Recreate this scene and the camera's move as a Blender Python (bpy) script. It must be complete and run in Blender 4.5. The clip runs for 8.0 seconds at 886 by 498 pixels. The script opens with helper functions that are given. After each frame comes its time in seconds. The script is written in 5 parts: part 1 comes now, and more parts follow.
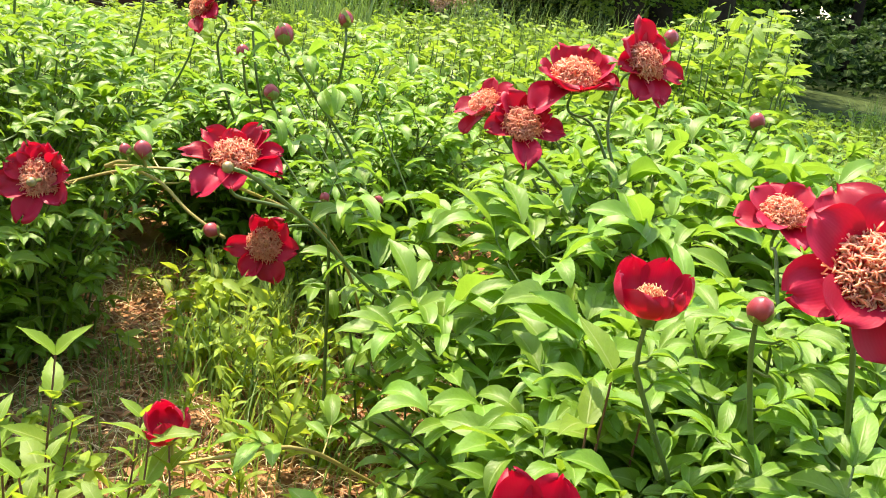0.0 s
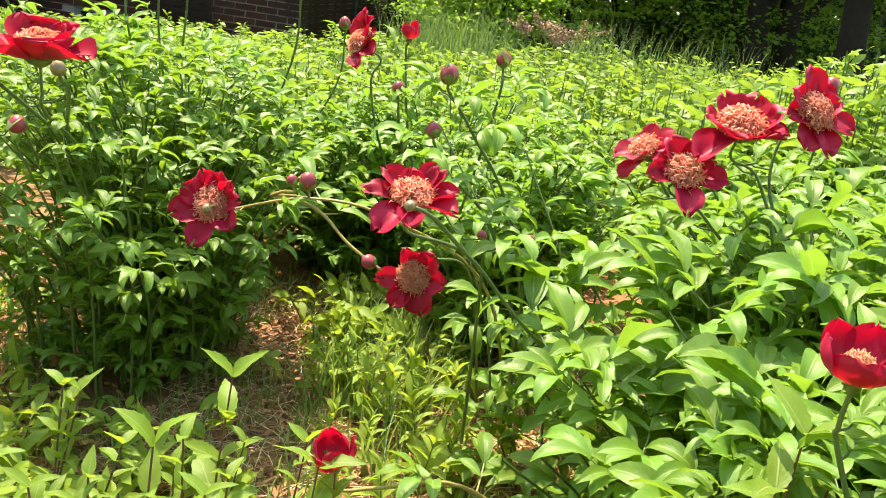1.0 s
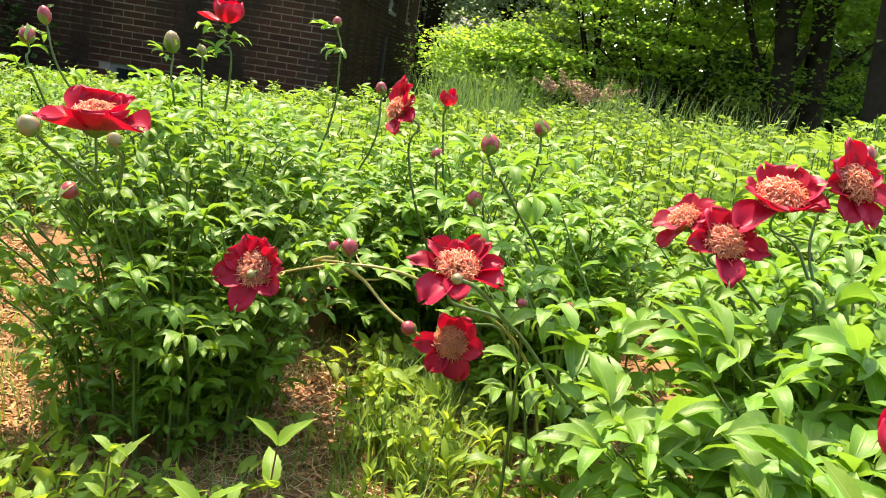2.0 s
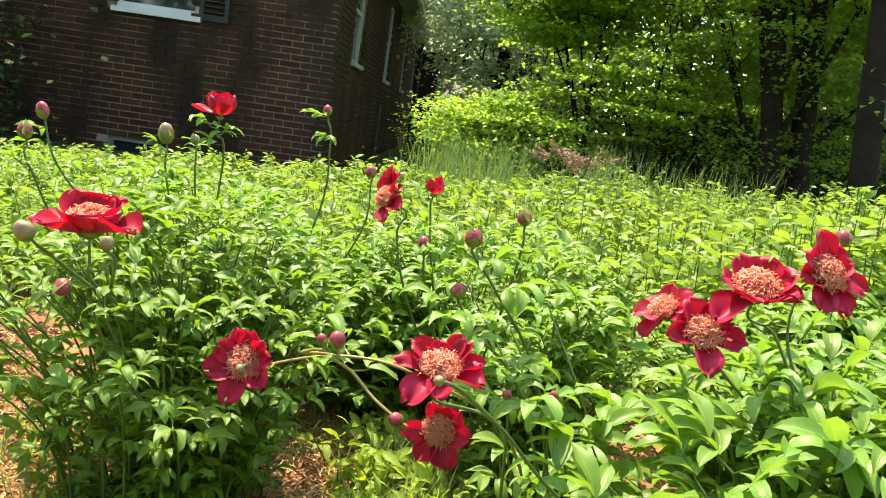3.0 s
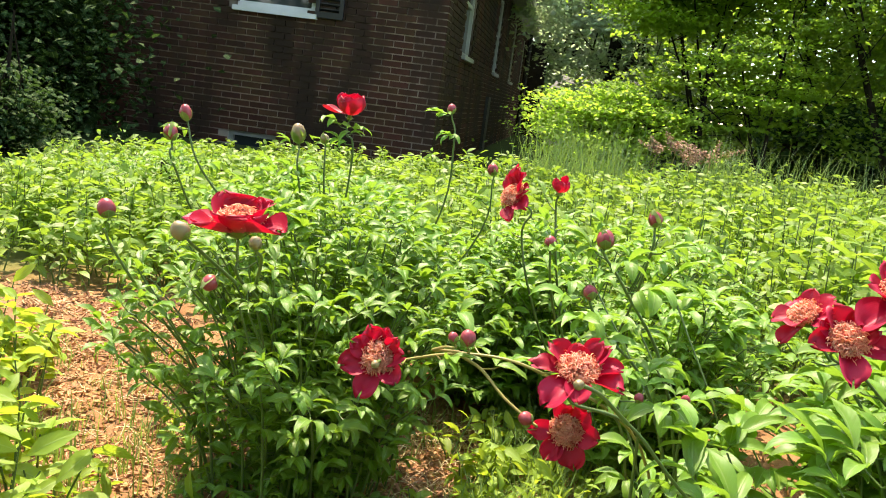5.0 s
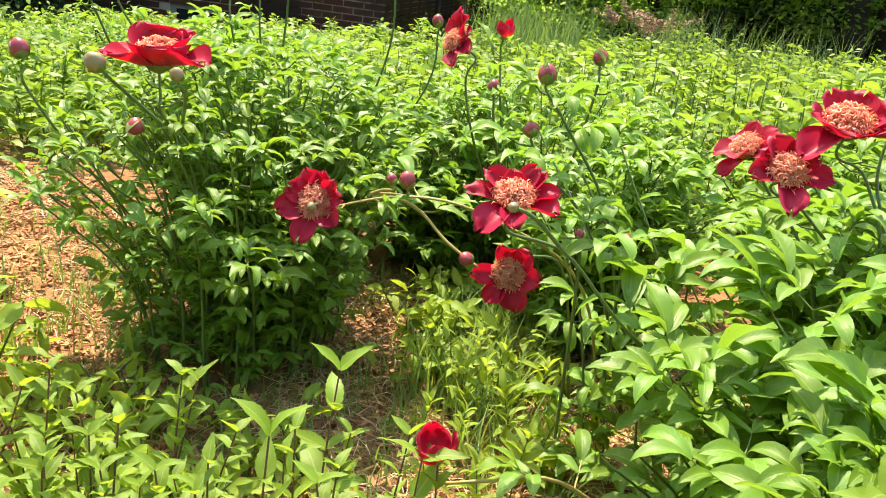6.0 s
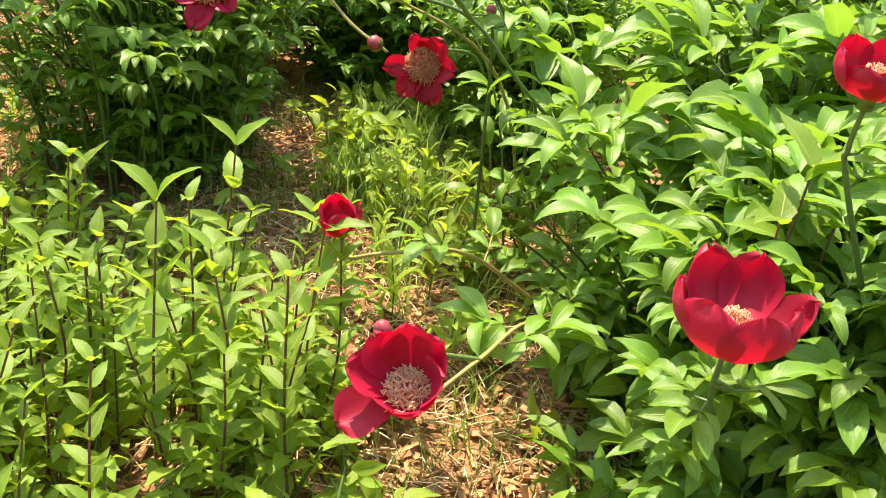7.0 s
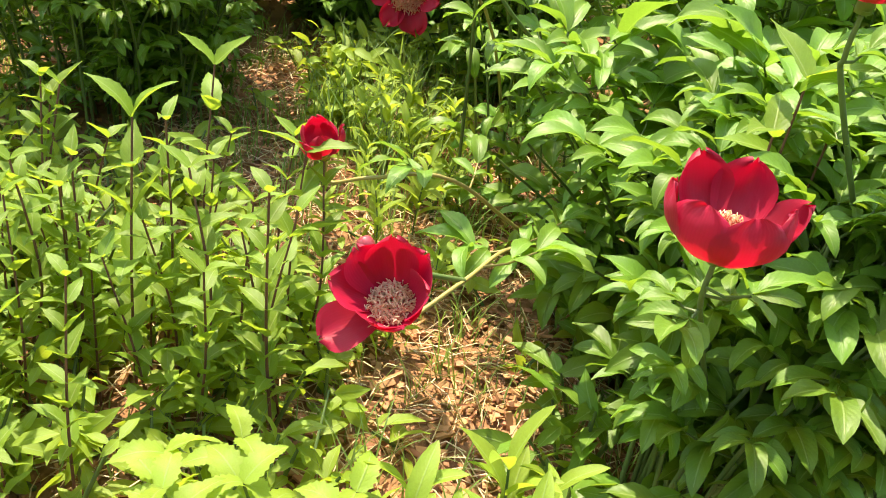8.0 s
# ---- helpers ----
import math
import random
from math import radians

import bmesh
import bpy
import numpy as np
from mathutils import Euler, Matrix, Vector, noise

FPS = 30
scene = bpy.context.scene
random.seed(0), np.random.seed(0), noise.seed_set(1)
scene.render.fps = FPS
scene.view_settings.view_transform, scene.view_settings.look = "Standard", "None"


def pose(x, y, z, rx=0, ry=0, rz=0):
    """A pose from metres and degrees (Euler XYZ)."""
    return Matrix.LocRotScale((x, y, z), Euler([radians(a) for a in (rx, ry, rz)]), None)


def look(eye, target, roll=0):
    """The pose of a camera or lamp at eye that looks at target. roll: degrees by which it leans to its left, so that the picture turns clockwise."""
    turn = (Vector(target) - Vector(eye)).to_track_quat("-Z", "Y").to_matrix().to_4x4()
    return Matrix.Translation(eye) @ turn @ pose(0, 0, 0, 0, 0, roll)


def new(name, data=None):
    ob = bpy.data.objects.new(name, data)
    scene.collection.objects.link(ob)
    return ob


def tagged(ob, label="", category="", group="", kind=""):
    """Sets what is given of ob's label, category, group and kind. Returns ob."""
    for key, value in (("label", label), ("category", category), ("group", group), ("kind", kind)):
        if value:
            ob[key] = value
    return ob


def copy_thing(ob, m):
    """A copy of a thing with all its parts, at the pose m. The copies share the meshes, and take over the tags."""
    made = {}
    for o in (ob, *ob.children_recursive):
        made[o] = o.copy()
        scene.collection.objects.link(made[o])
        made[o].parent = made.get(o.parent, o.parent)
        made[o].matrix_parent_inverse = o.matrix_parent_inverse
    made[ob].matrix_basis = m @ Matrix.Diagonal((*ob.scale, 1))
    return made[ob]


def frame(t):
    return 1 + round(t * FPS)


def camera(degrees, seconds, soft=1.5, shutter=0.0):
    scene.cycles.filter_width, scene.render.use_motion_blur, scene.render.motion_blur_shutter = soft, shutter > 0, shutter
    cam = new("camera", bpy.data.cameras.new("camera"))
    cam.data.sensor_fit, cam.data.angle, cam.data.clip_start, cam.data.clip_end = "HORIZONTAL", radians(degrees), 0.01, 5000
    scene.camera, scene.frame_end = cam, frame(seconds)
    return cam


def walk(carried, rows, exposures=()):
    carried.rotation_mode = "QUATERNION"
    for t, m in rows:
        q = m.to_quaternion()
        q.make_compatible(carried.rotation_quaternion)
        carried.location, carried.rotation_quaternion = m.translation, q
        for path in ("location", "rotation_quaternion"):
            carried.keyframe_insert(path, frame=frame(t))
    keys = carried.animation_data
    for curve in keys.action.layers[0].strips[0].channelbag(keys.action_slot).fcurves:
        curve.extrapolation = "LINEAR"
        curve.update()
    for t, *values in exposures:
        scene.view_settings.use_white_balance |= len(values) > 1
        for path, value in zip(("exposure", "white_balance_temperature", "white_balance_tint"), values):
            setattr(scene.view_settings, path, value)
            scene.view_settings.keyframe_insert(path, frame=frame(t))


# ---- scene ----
# camera and walk
cam = camera(54.8, 8.0, soft=1.0)
PATH = [
    (0, (-0.0207, 0.0104, 0.7184), (0.0865, 1.9216, 0.1388), 8.07),
    (0.5, (-0.0647, 0.0059, 0.7179), (-0.1015, 1.9252, 0.1569), 8.69),
    (1, (-0.095, 0.0025, 0.7229), (-0.2233, 1.9218, 0.1755), 8.95),
    (1.5, (-0.1126, -0.0077, 0.7391), (-0.3084, 1.923, 0.2552), 8.77),
    (1.7, (-0.1209, -0.0061, 0.7343), (-0.3191, 1.9282, 0.266), 8.93),
    (2.8, (-0.1163, -0.0136, 0.7825), (-0.3311, 1.9493, 0.4652), 8.61),
    (3, (-0.1103, -0.0241, 0.7879), (-0.3268, 1.9422, 0.4933), 8.17),
    (3.5, (-0.107, -0.0266, 0.7887), (-0.3242, 1.9407, 0.5016), 8.05),
    (4, (-0.1174, -0.0287, 0.7832), (-0.3718, 1.9326, 0.4857), 8.34),
    (4.2, (-0.1313, -0.033, 0.7834), (-0.4409, 1.9197, 0.4811), 8.59),
    (5.3, (-0.1454, -0.0432, 0.8005), (-0.6076, 1.8662, 0.4256), 7.26),
    (5.5, (-0.1424, -0.0377, 0.7948), (-0.5772, 1.8721, 0.3907), 7.42),
    (5.8, (-0.1282, -0.0225, 0.7634), (-0.4946, 1.8773, 0.2572), 7.71),
    (6, (-0.1155, -0.017, 0.7345), (-0.4258, 1.8672, 0.1399), 7.75),
    (6.5, (-0.091, -0.0127, 0.6807), (-0.3062, 1.8219, -0.0859), 8.05),
    (7, (-0.0615, -0.0087, 0.642), (-0.1851, 1.7816, -0.2411), 8.27),
    (7.5, (-0.0543, -0.0095, 0.6297), (-0.128, 1.7634, -0.293), 8.80),
    (8, (-0.0581, -0.0094, 0.6071), (-0.1255, 1.7397, -0.3606), 9.25),
]
walk(cam, [(t, look(eye, target, roll)) for t, eye, target, roll in PATH], [(0.0, 1.90, 7950, 13), (8.0, 1.90, 7950, 13)])

# ---- light ----
SUN_AZ, SUN_EL = radians(-35.0), radians(66.0)  # azimuth from +y towards +x
world = bpy.data.worlds.new("sky")
scene.world = world
world.use_nodes = True
wn = world.node_tree.nodes
sky = wn.new("ShaderNodeTexSky")
sky.sky_type = "NISHITA"
sky.sun_disc = False
sky.sun_elevation = SUN_EL
sky.sun_rotation = SUN_AZ
wn["Background"].inputs[1].default_value = 0.2
world.node_tree.links.new(sky.outputs[0], wn["Background"].inputs[0])
sun = new("sun", bpy.data.lights.new("sun", "SUN"))
sun.data.energy = 3.2
sun.data.angle = radians(0.6)
sun.data.color = (1.0, 0.95, 0.86)
sun.matrix_world = look((math.sin(SUN_AZ) * 20 * math.cos(SUN_EL), math.cos(SUN_AZ) * 20 * math.cos(SUN_EL), 20 * math.sin(SUN_EL)), (0, 0, 0))

# ---- materials ----
class Tree:
    """A small helper round a material's nodes."""

    def __init__(self, name):
        self.mat = bpy.data.materials.new(name)
        self.mat.use_nodes = True
        self.nt = self.mat.node_tree
        self.bsdf = self.nt.nodes["Principled BSDF"]
        self.out = self.nt.nodes["Material Output"]

    def node(self, kind, **sets):
        n = self.nt.nodes.new("ShaderNode" + kind)
        for k, v in sets.items():
            if k == "operation":
                n.operation = v
            elif k == "data_type":
                n.data_type = v
            elif k == "blend_type":
                n.blend_type = v
        return n

    def link(self, a, b):
        self.nt.links.new(a, b)

    def math(self, op, a, b=None, c=None):
        n = self.node("Math", operation=op)
        for i, v in enumerate((a, b, c)):
            if v is None:
                continue
            if isinstance(v, (int, float)):
                n.inputs[i].default_value = v
            else:
                self.link(v, n.inputs[i])
        return n.outputs[0]

    def mix(self, fac, a, b, blend="MIX"):
        n = self.node("Mix", data_type="RGBA", blend_type=blend)
        for sock, v in ((n.inputs[0], fac), (n.inputs[6], a), (n.inputs[7], b)):
            if isinstance(v, (int, float)):
                sock.default_value = v
            elif isinstance(v, tuple):
                sock.default_value = (*v, 1) if len(v) == 3 else v
            else:
                self.link(v, sock)
        return n.outputs[2]

    def noise(self, scale, detail=3.0, rough=0.55, coords=None):
        n = self.node("TexNoise")
        n.inputs["Scale"].default_value = scale
        n.inputs["Detail"].default_value = detail
        n.inputs["Roughness"].default_value = rough
        if coords is None:
            coords = self.node("TexCoord").outputs["Object"]
        self.link(coords, n.inputs["Vector"])
        return n.outputs["Fac"]

    def ramp(self, fac, lo, hi):
        n = self.node("MapRange")
        n.inputs[1].default_value, n.inputs[2].default_value = lo, hi
        self.link(fac, n.inputs[0])
        return n.outputs[0]

    def chance(self):
        a = self.node("ObjectInfo").outputs["Random"]
        b = self.node("NewGeometry").outputs["Random Per Island"]
        return self.math("FRACT", self.math("ADD", a, b))

    def bump(self, height, strength=0.3, distance=0.01):
        n = self.node("Bump")
        n.inputs["Strength"].default_value = strength
        n.inputs["Distance"].default_value = distance
        self.link(height, n.inputs["Height"])
        self.link(n.outputs[0], self.bsdf.inputs["Normal"])
        return n.outputs[0]

    def thin(self, color, amount, normal=None):
        """Lets light through, as a leaf or a petal does."""
        t = self.node("BsdfTranslucent")
        m = self.node("MixShader")
        m.inputs[0].default_value = amount
        if isinstance(color, tuple):
            t.inputs[0].default_value = (*color, 1)
        else:
            self.link(color, t.inputs[0])
        self.link(self.bsdf.outputs[0], m.inputs[1])
        self.link(t.outputs[0], m.inputs[2])
        self.link(m.outputs[0], self.out.inputs[0])


def leaf_material(name, dark, light, glow, gloss=0.36, through_light=0.38, rib=(0.30, 0.42, 0.14), veins=9.0, specular=0.5):
    """A leaf with a pale midrib and side veins; UV x runs along it, y across it."""
    m = Tree(name)
    uv = m.node("UVMap")
    sep = m.node("SeparateXYZ")
    m.link(uv.outputs[0], sep.inputs[0])
    u, v = sep.outputs[0], sep.outputs[1]
    side = m.math("ABSOLUTE", m.math("SUBTRACT", v, 0.5))
    midrib = m.ramp(side, 0.05, 0.012)
    vein = m.math("SINE", m.math("MULTIPLY", m.math("SUBTRACT", u, m.math("MULTIPLY", side, 0.55)), veins * 6.283))
    spots = m.noise(38.0, 3.0)
    patches = m.noise(7.0, 2.0)
    rnd = m.chance()
    col = m.mix(rnd, dark, light)
    col = m.mix(m.math("MULTIPLY", m.ramp(patches, 0.35, 0.7), 0.5), col, light)
    col = m.mix(m.math("MULTIPLY", m.ramp(vein, 0.7, 1.0), 0.08), col, rib)
    col = m.mix(m.math("MULTIPLY", midrib, 0.55), col, rib)
    hsv = m.node("HueSaturation")
    m.link(col, hsv.inputs["Color"])
    m.link(m.math("ADD", 0.72, m.math("MULTIPLY", spots, 0.56)), hsv.inputs["Value"])
    m.link(m.math("ADD", 0.487, m.math("MULTIPLY", rnd, 0.026)), hsv.inputs["Hue"])
    m.link(hsv.outputs[0], m.bsdf.inputs["Base Color"])
    m.bsdf.inputs["Specular IOR Level"].default_value = specular
    m.link(m.math("ADD", gloss - 0.06, m.math("MULTIPLY", spots, 0.16)), m.bsdf.inputs["Roughness"])
    m.bump(m.math("ADD", m.math("MULTIPLY", vein, 0.10), m.math("ADD", m.math("MULTIPLY", midrib, -0.8), m.math("MULTIPLY", spots, 0.5))), 0.35, 0.0012)
    m.thin(m.mix(0.75, hsv.outputs[0], glow), through_light)
    return m.mat


def plain_material(name, a, b, rough=0.6, scale=20.0, strength=0.3, depth=0.003, metal=0.0, by_piece=0.0, specular=0.5):
    """Two tones at two scales, with fine relief."""
    m = Tree(name)
    big, small = m.noise(scale * 0.15, 3.0), m.noise(scale, 6.0, 0.65)
    col = m.mix(m.ramp(m.math("ADD", m.math("MULTIPLY", big, 0.6), m.math("MULTIPLY", small, 0.4)), 0.32, 0.68), a, b)
    if by_piece:
        hsv = m.node("HueSaturation")
        rnd = m.chance()
        m.link(col, hsv.inputs["Color"])
        m.link(m.math("ADD", 1.0 - by_piece, m.math("MULTIPLY", rnd, 2 * by_piece)), hsv.inputs["Value"])
        m.link(m.math("ADD", 0.485, m.math("MULTIPLY", m.math("FRACT", m.math("MULTIPLY", rnd, 7.3)), 0.03)), hsv.inputs["Hue"])
        col = hsv.outputs[0]
    m.link(col, m.bsdf.inputs["Base Color"])
    m.bsdf.inputs["Roughness"].default_value = rough
    m.bsdf.inputs["Metallic"].default_value = metal
    m.bsdf.inputs["Specular IOR Level"].default_value = specular
    m.bump(small, strength, depth)
    return m


def weathered(m, dirt, lo, hi, scale=(1.0, 1.0, 0.35)):
    """Streaky dirt over a wall, in the wall's own shapes."""
    geo = m.node("NewGeometry")
    stretch = m.node("VectorMath", operation="MULTIPLY")
    m.link(geo.outputs["Position"], stretch.inputs[0])
    stretch.inputs[1].default_value = scale
    n = m.node("TexNoise")
    m.link(stretch.outputs[0], n.inputs["Vector"])
    n.inputs["Scale"].default_value = 2.2
    n.inputs["Detail"].default_value = 5.0
    n.inputs["Roughness"].default_value = 0.6
    old = m.bsdf.inputs["Base Color"].links[0].from_socket
    m.link(m.mix(m.ramp(n.outputs[0], lo, hi), old, dirt), m.bsdf.inputs["Base Color"])
    return m.mat


def petal_material(name, deep, bright, glow):
    m = Tree(name)
    uv = m.node("UVMap")
    sep = m.node("SeparateXYZ")
    m.link(uv.outputs[0], sep.inputs[0])
    wave = m.math("SINE", m.math("MULTIPLY", m.math("ADD", sep.outputs[1], m.math("MULTIPLY", m.noise(25.0), 0.16)), 120.0))
    rnd = m.chance()
    blotch = m.noise(45.0, 4.0)
    col = m.mix(m.math("ADD", m.math("MULTIPLY", rnd, 0.5), m.math("MULTIPLY", blotch, 0.5)), deep, bright)
    col = m.mix(m.math("MULTIPLY", m.ramp(wave, 0.0, 1.0), 0.12), col, deep)
    m.link(col, m.bsdf.inputs["Base Color"])
    m.bsdf.inputs["Roughness"].default_value = 0.5
    m.bsdf.inputs["Specular IOR Level"].default_value = 0.35
    m.bsdf.inputs["Sheen Weight"].default_value = 0.15
    m.bsdf.inputs["Sheen Tint"].default_value = (1.0, 0.25, 0.45, 1)
    m.bump(m.math("ADD", m.math("MULTIPLY", wave, 0.03), blotch), 0.4, 0.0016)
    m.thin(glow, 0.31)
    return m.mat


M_PEONY = leaf_material("peony_leaf", (0.088, 0.195, 0.022), (0.155, 0.295, 0.038), (0.34, 0.58, 0.05), 0.46, 0.36, specular=0.4)
# darker copy of the peony leaf: deeper green with shade put into it
M_PEONY_SHADED = leaf_material("peony_leaf_shaded", (0.070, 0.160, 0.017), (0.130, 0.255, 0.028), (0.36, 0.57, 0.04), 0.46, 0.35, specular=0.4)
M_SHOOT = leaf_material("shoot_leaf", (0.092, 0.185, 0.018), (0.180, 0.285, 0.030), (0.47, 0.64, 0.045), 0.52, 0.42, rib=(0.36, 0.44, 0.16), veins=8.0, specular=0.4)
M_WEED = leaf_material("weed_leaf", (0.145, 0.25, 0.026), (0.25, 0.36, 0.042), (0.60, 0.74, 0.06), 0.55, 0.42, specular=0.35)
M_FIELD = leaf_material("field_leaf", (0.090, 0.185, 0.021), (0.195, 0.30, 0.036), (0.40, 0.60, 0.055), 0.5, 0.40, veins=5.0, specular=0.4)
M_GRASS = leaf_material("grass_blade", (0.07, 0.16, 0.03), (0.17, 0.27, 0.06), (0.4, 0.55, 0.08), 0.5, 0.35, veins=0.0)
M_TREE = leaf_material("tree_leaf", (0.040, 0.105, 0.020), (0.085, 0.18, 0.030), (0.30, 0.52, 0.06), 0.5, 0.55, veins=4.0)
M_REED = leaf_material("tall_grass_blade", (0.045, 0.115, 0.03), (0.10, 0.19, 0.05), (0.28, 0.45, 0.08), 0.5, 0.35, veins=0.0)
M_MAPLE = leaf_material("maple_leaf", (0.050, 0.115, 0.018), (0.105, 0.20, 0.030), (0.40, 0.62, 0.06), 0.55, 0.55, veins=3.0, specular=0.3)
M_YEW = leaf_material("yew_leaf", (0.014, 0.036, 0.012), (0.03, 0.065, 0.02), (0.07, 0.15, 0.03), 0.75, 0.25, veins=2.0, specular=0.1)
# yellow-green leaf, with the brightness of sunlit sprays put into its colour
M_GOLD = leaf_material("sunlit_tree_leaf", (0.115, 0.22, 0.022), (0.21, 0.33, 0.040), (0.48, 0.76, 0.08), 0.5, 0.55, veins=4.0, specular=0.3)
M_BLUE = leaf_material("grey_tree_leaf", (0.20, 0.28, 0.16), (0.32, 0.40, 0.24), (0.60, 0.74, 0.40), 0.5, 0.58, veins=4.0, specular=0.3)
M_PETAL = petal_material("peony_petal", (0.23, 0.0018, 0.010), (0.53, 0.009, 0.060), (0.62, 0.0045, 0.028))
def stamen_material(name, deep, pale):
    """Fine threads, a little see-through."""
    m = plain_material(name, deep, pale, 0.5, 90.0, 0.2, 0.0005, by_piece=0.18)
    m.thin(pale, 0.5)
    return m.mat


M_STAMEN = stamen_material("stamen", (0.84, 0.11, 0.12), (0.93, 0.27, 0.23))
M_STAMEN_PALE = stamen_material("pale_anther", (0.92, 0.58, 0.36), (0.95, 0.80, 0.56))
M_STAMEN_TIP = stamen_material("anther", (0.94, 0.40, 0.28), (0.97, 0.62, 0.45))
M_STEM = plain_material("green_stem", (0.055, 0.105, 0.026), (0.11, 0.165, 0.038), 0.5, 60.0, 0.2, 0.001).mat
M_STEM_TAN = plain_material("yellow_stem", (0.25, 0.23, 0.06), (0.37, 0.28, 0.09), 0.5, 60.0, 0.2, 0.001).mat
M_STEM_RED = plain_material("red_brown_stem", (0.10, 0.035, 0.025), (0.19, 0.075, 0.045), 0.5, 60.0, 0.2, 0.001).mat
M_BUD = plain_material("bud_skin", (0.20, 0.014, 0.028), (0.44, 0.075, 0.085), 0.38, 110.0, 0.4, 0.001).mat
M_BUD_GREY = plain_material("bud_green_skin", (0.20, 0.19, 0.07), (0.30, 0.16, 0.10), 0.45, 70.0, 0.2, 0.001).mat
M_SEPAL = leaf_material("sepal", (0.10, 0.20, 0.04), (0.20, 0.24, 0.06), (0.4, 0.5, 0.08), 0.4, 0.25)


def ground_material():
    m = Tree("mulch_soil")
    a, b, c = m.noise(0.9, 4.0), m.noise(9.0, 5.0, 0.65), m.noise(120.0, 6.0, 0.7)
    col = m.mix(m.ramp(b, 0.35, 0.65), (0.17, 0.082, 0.040), (0.31, 0.165, 0.080))
    col = m.mix(m.ramp(c, 0.45, 0.75), col, (0.36, 0.19, 0.085))
    col = m.mix(m.math("MULTIPLY", m.ramp(a, 0.5, 0.7), 0.5), col, (0.10, 0.13, 0.04))
    far = m.node("SeparateXYZ")
    m.link(m.node("TexCoord").outputs["Object"], far.inputs[0])
    edge = m.math("ADD", m.math("ADD", far.outputs[1], m.math("MULTIPLY", far.outputs[0], 0.2)), m.math("MULTIPLY", a, 1.5))
    away = m.node("VectorMath", operation="LENGTH")
    shift = m.node("VectorMath", operation="SUBTRACT")
    m.link(m.node("TexCoord").outputs["Object"], shift.inputs[0])
    shift.inputs[1].default_value = (-0.6, 1.5, 0.0)
    m.link(shift.outputs[0], away.inputs[0])
    lawn = m.ramp(m.math("ADD", away.outputs["Value"], m.math("MULTIPLY", a, 1.2)), 2.0, 2.9)
    col = m.mix(lawn, col, m.mix(b, (0.05, 0.085, 0.02), (0.11, 0.15, 0.04)))
    col = m.mix(m.ramp(edge, 3.4, 4.2), col, m.mix(b, (0.025, 0.045, 0.012), (0.06, 0.085, 0.025)))
    m.link(col, m.bsdf.inputs["Base Color"])
    m.bsdf.inputs["Roughness"].default_value = 0.95
    m.bsdf.inputs["Specular IOR Level"].default_value = 0.1
    m.bump(m.math("ADD", b, m.math("MULTIPLY", c, 0.4)), 0.7, 0.012)
    return m.mat


M_GROUND = ground_material()
M_CHIP = plain_material("bark_chip", (0.26, 0.115, 0.045), (0.50, 0.265, 0.12), 0.85, 60.0, 0.4, 0.002, by_piece=0.4).mat
M_STRAW = plain_material("dry_straw", (0.50, 0.37, 0.19), (0.66, 0.52, 0.30), 0.7, 60.0, 0.3, 0.001, by_piece=0.25).mat
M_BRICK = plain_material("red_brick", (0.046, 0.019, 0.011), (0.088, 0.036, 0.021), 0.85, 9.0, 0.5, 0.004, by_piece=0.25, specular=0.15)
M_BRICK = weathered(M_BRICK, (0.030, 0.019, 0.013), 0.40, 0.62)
M_MORTAR = weathered(plain_material("mortar", (0.26, 0.21, 0.17), (0.45, 0.37, 0.31), 0.95, 9.0, 0.4, 0.003, specular=0.15), (0.050, 0.033, 0.025), 0.43, 0.58)
M_WHITE = plain_material("white_paint", (0.56, 0.57, 0.56), (0.72, 0.73, 0.72), 0.5, 12.0, 0.15, 0.002).mat
# the basement frame's dim light is put into this grey
M_DULL = plain_material("dimmed_grey_paint", (0.16, 0.17, 0.16), (0.28, 0.28, 0.26), 0.7, 12.0, 0.3, 0.002).mat
M_TRIM = plain_material("grey_trim_paint", (0.30, 0.31, 0.29), (0.44, 0.44, 0.42), 0.6, 12.0, 0.2, 0.002).mat
M_SHUTTER = plain_material("black_paint", (0.012, 0.012, 0.014), (0.022, 0.021, 0.022), 0.45, 12.0, 0.2, 0.002).mat
M_ROOF = plain_material("roof_shingle", (0.06, 0.06, 0.06), (0.12, 0.115, 0.11), 0.9, 14.0, 0.5, 0.006, by_piece=0.2).mat
M_PALE = plain_material("pale_render", (0.46, 0.47, 0.44), (0.58, 0.58, 0.54), 0.85, 8.0, 0.3, 0.004).mat
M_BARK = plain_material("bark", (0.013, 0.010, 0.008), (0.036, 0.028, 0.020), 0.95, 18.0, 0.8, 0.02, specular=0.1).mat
M_PLUME = plain_material("dry_plume", (0.27, 0.15, 0.09), (0.40, 0.25, 0.16), 0.8, 40.0, 0.3, 0.002, by_piece=0.2).mat


def glass_material():
    m = Tree("window_glass")
    m.bsdf.inputs["Base Color"].default_value = (0.02, 0.025, 0.03, 1)
    m.bsdf.inputs["Roughness"].default_value = 0.04
    m.bsdf.inputs["Specular IOR Level"].default_value = 0.5
    m.bump(m.noise(2.5, 1.0), 0.05, 0.01)
    return m.mat


M_GLASS = glass_material()

# ---- mesh tools ----
rng = np.random.default_rng(7)


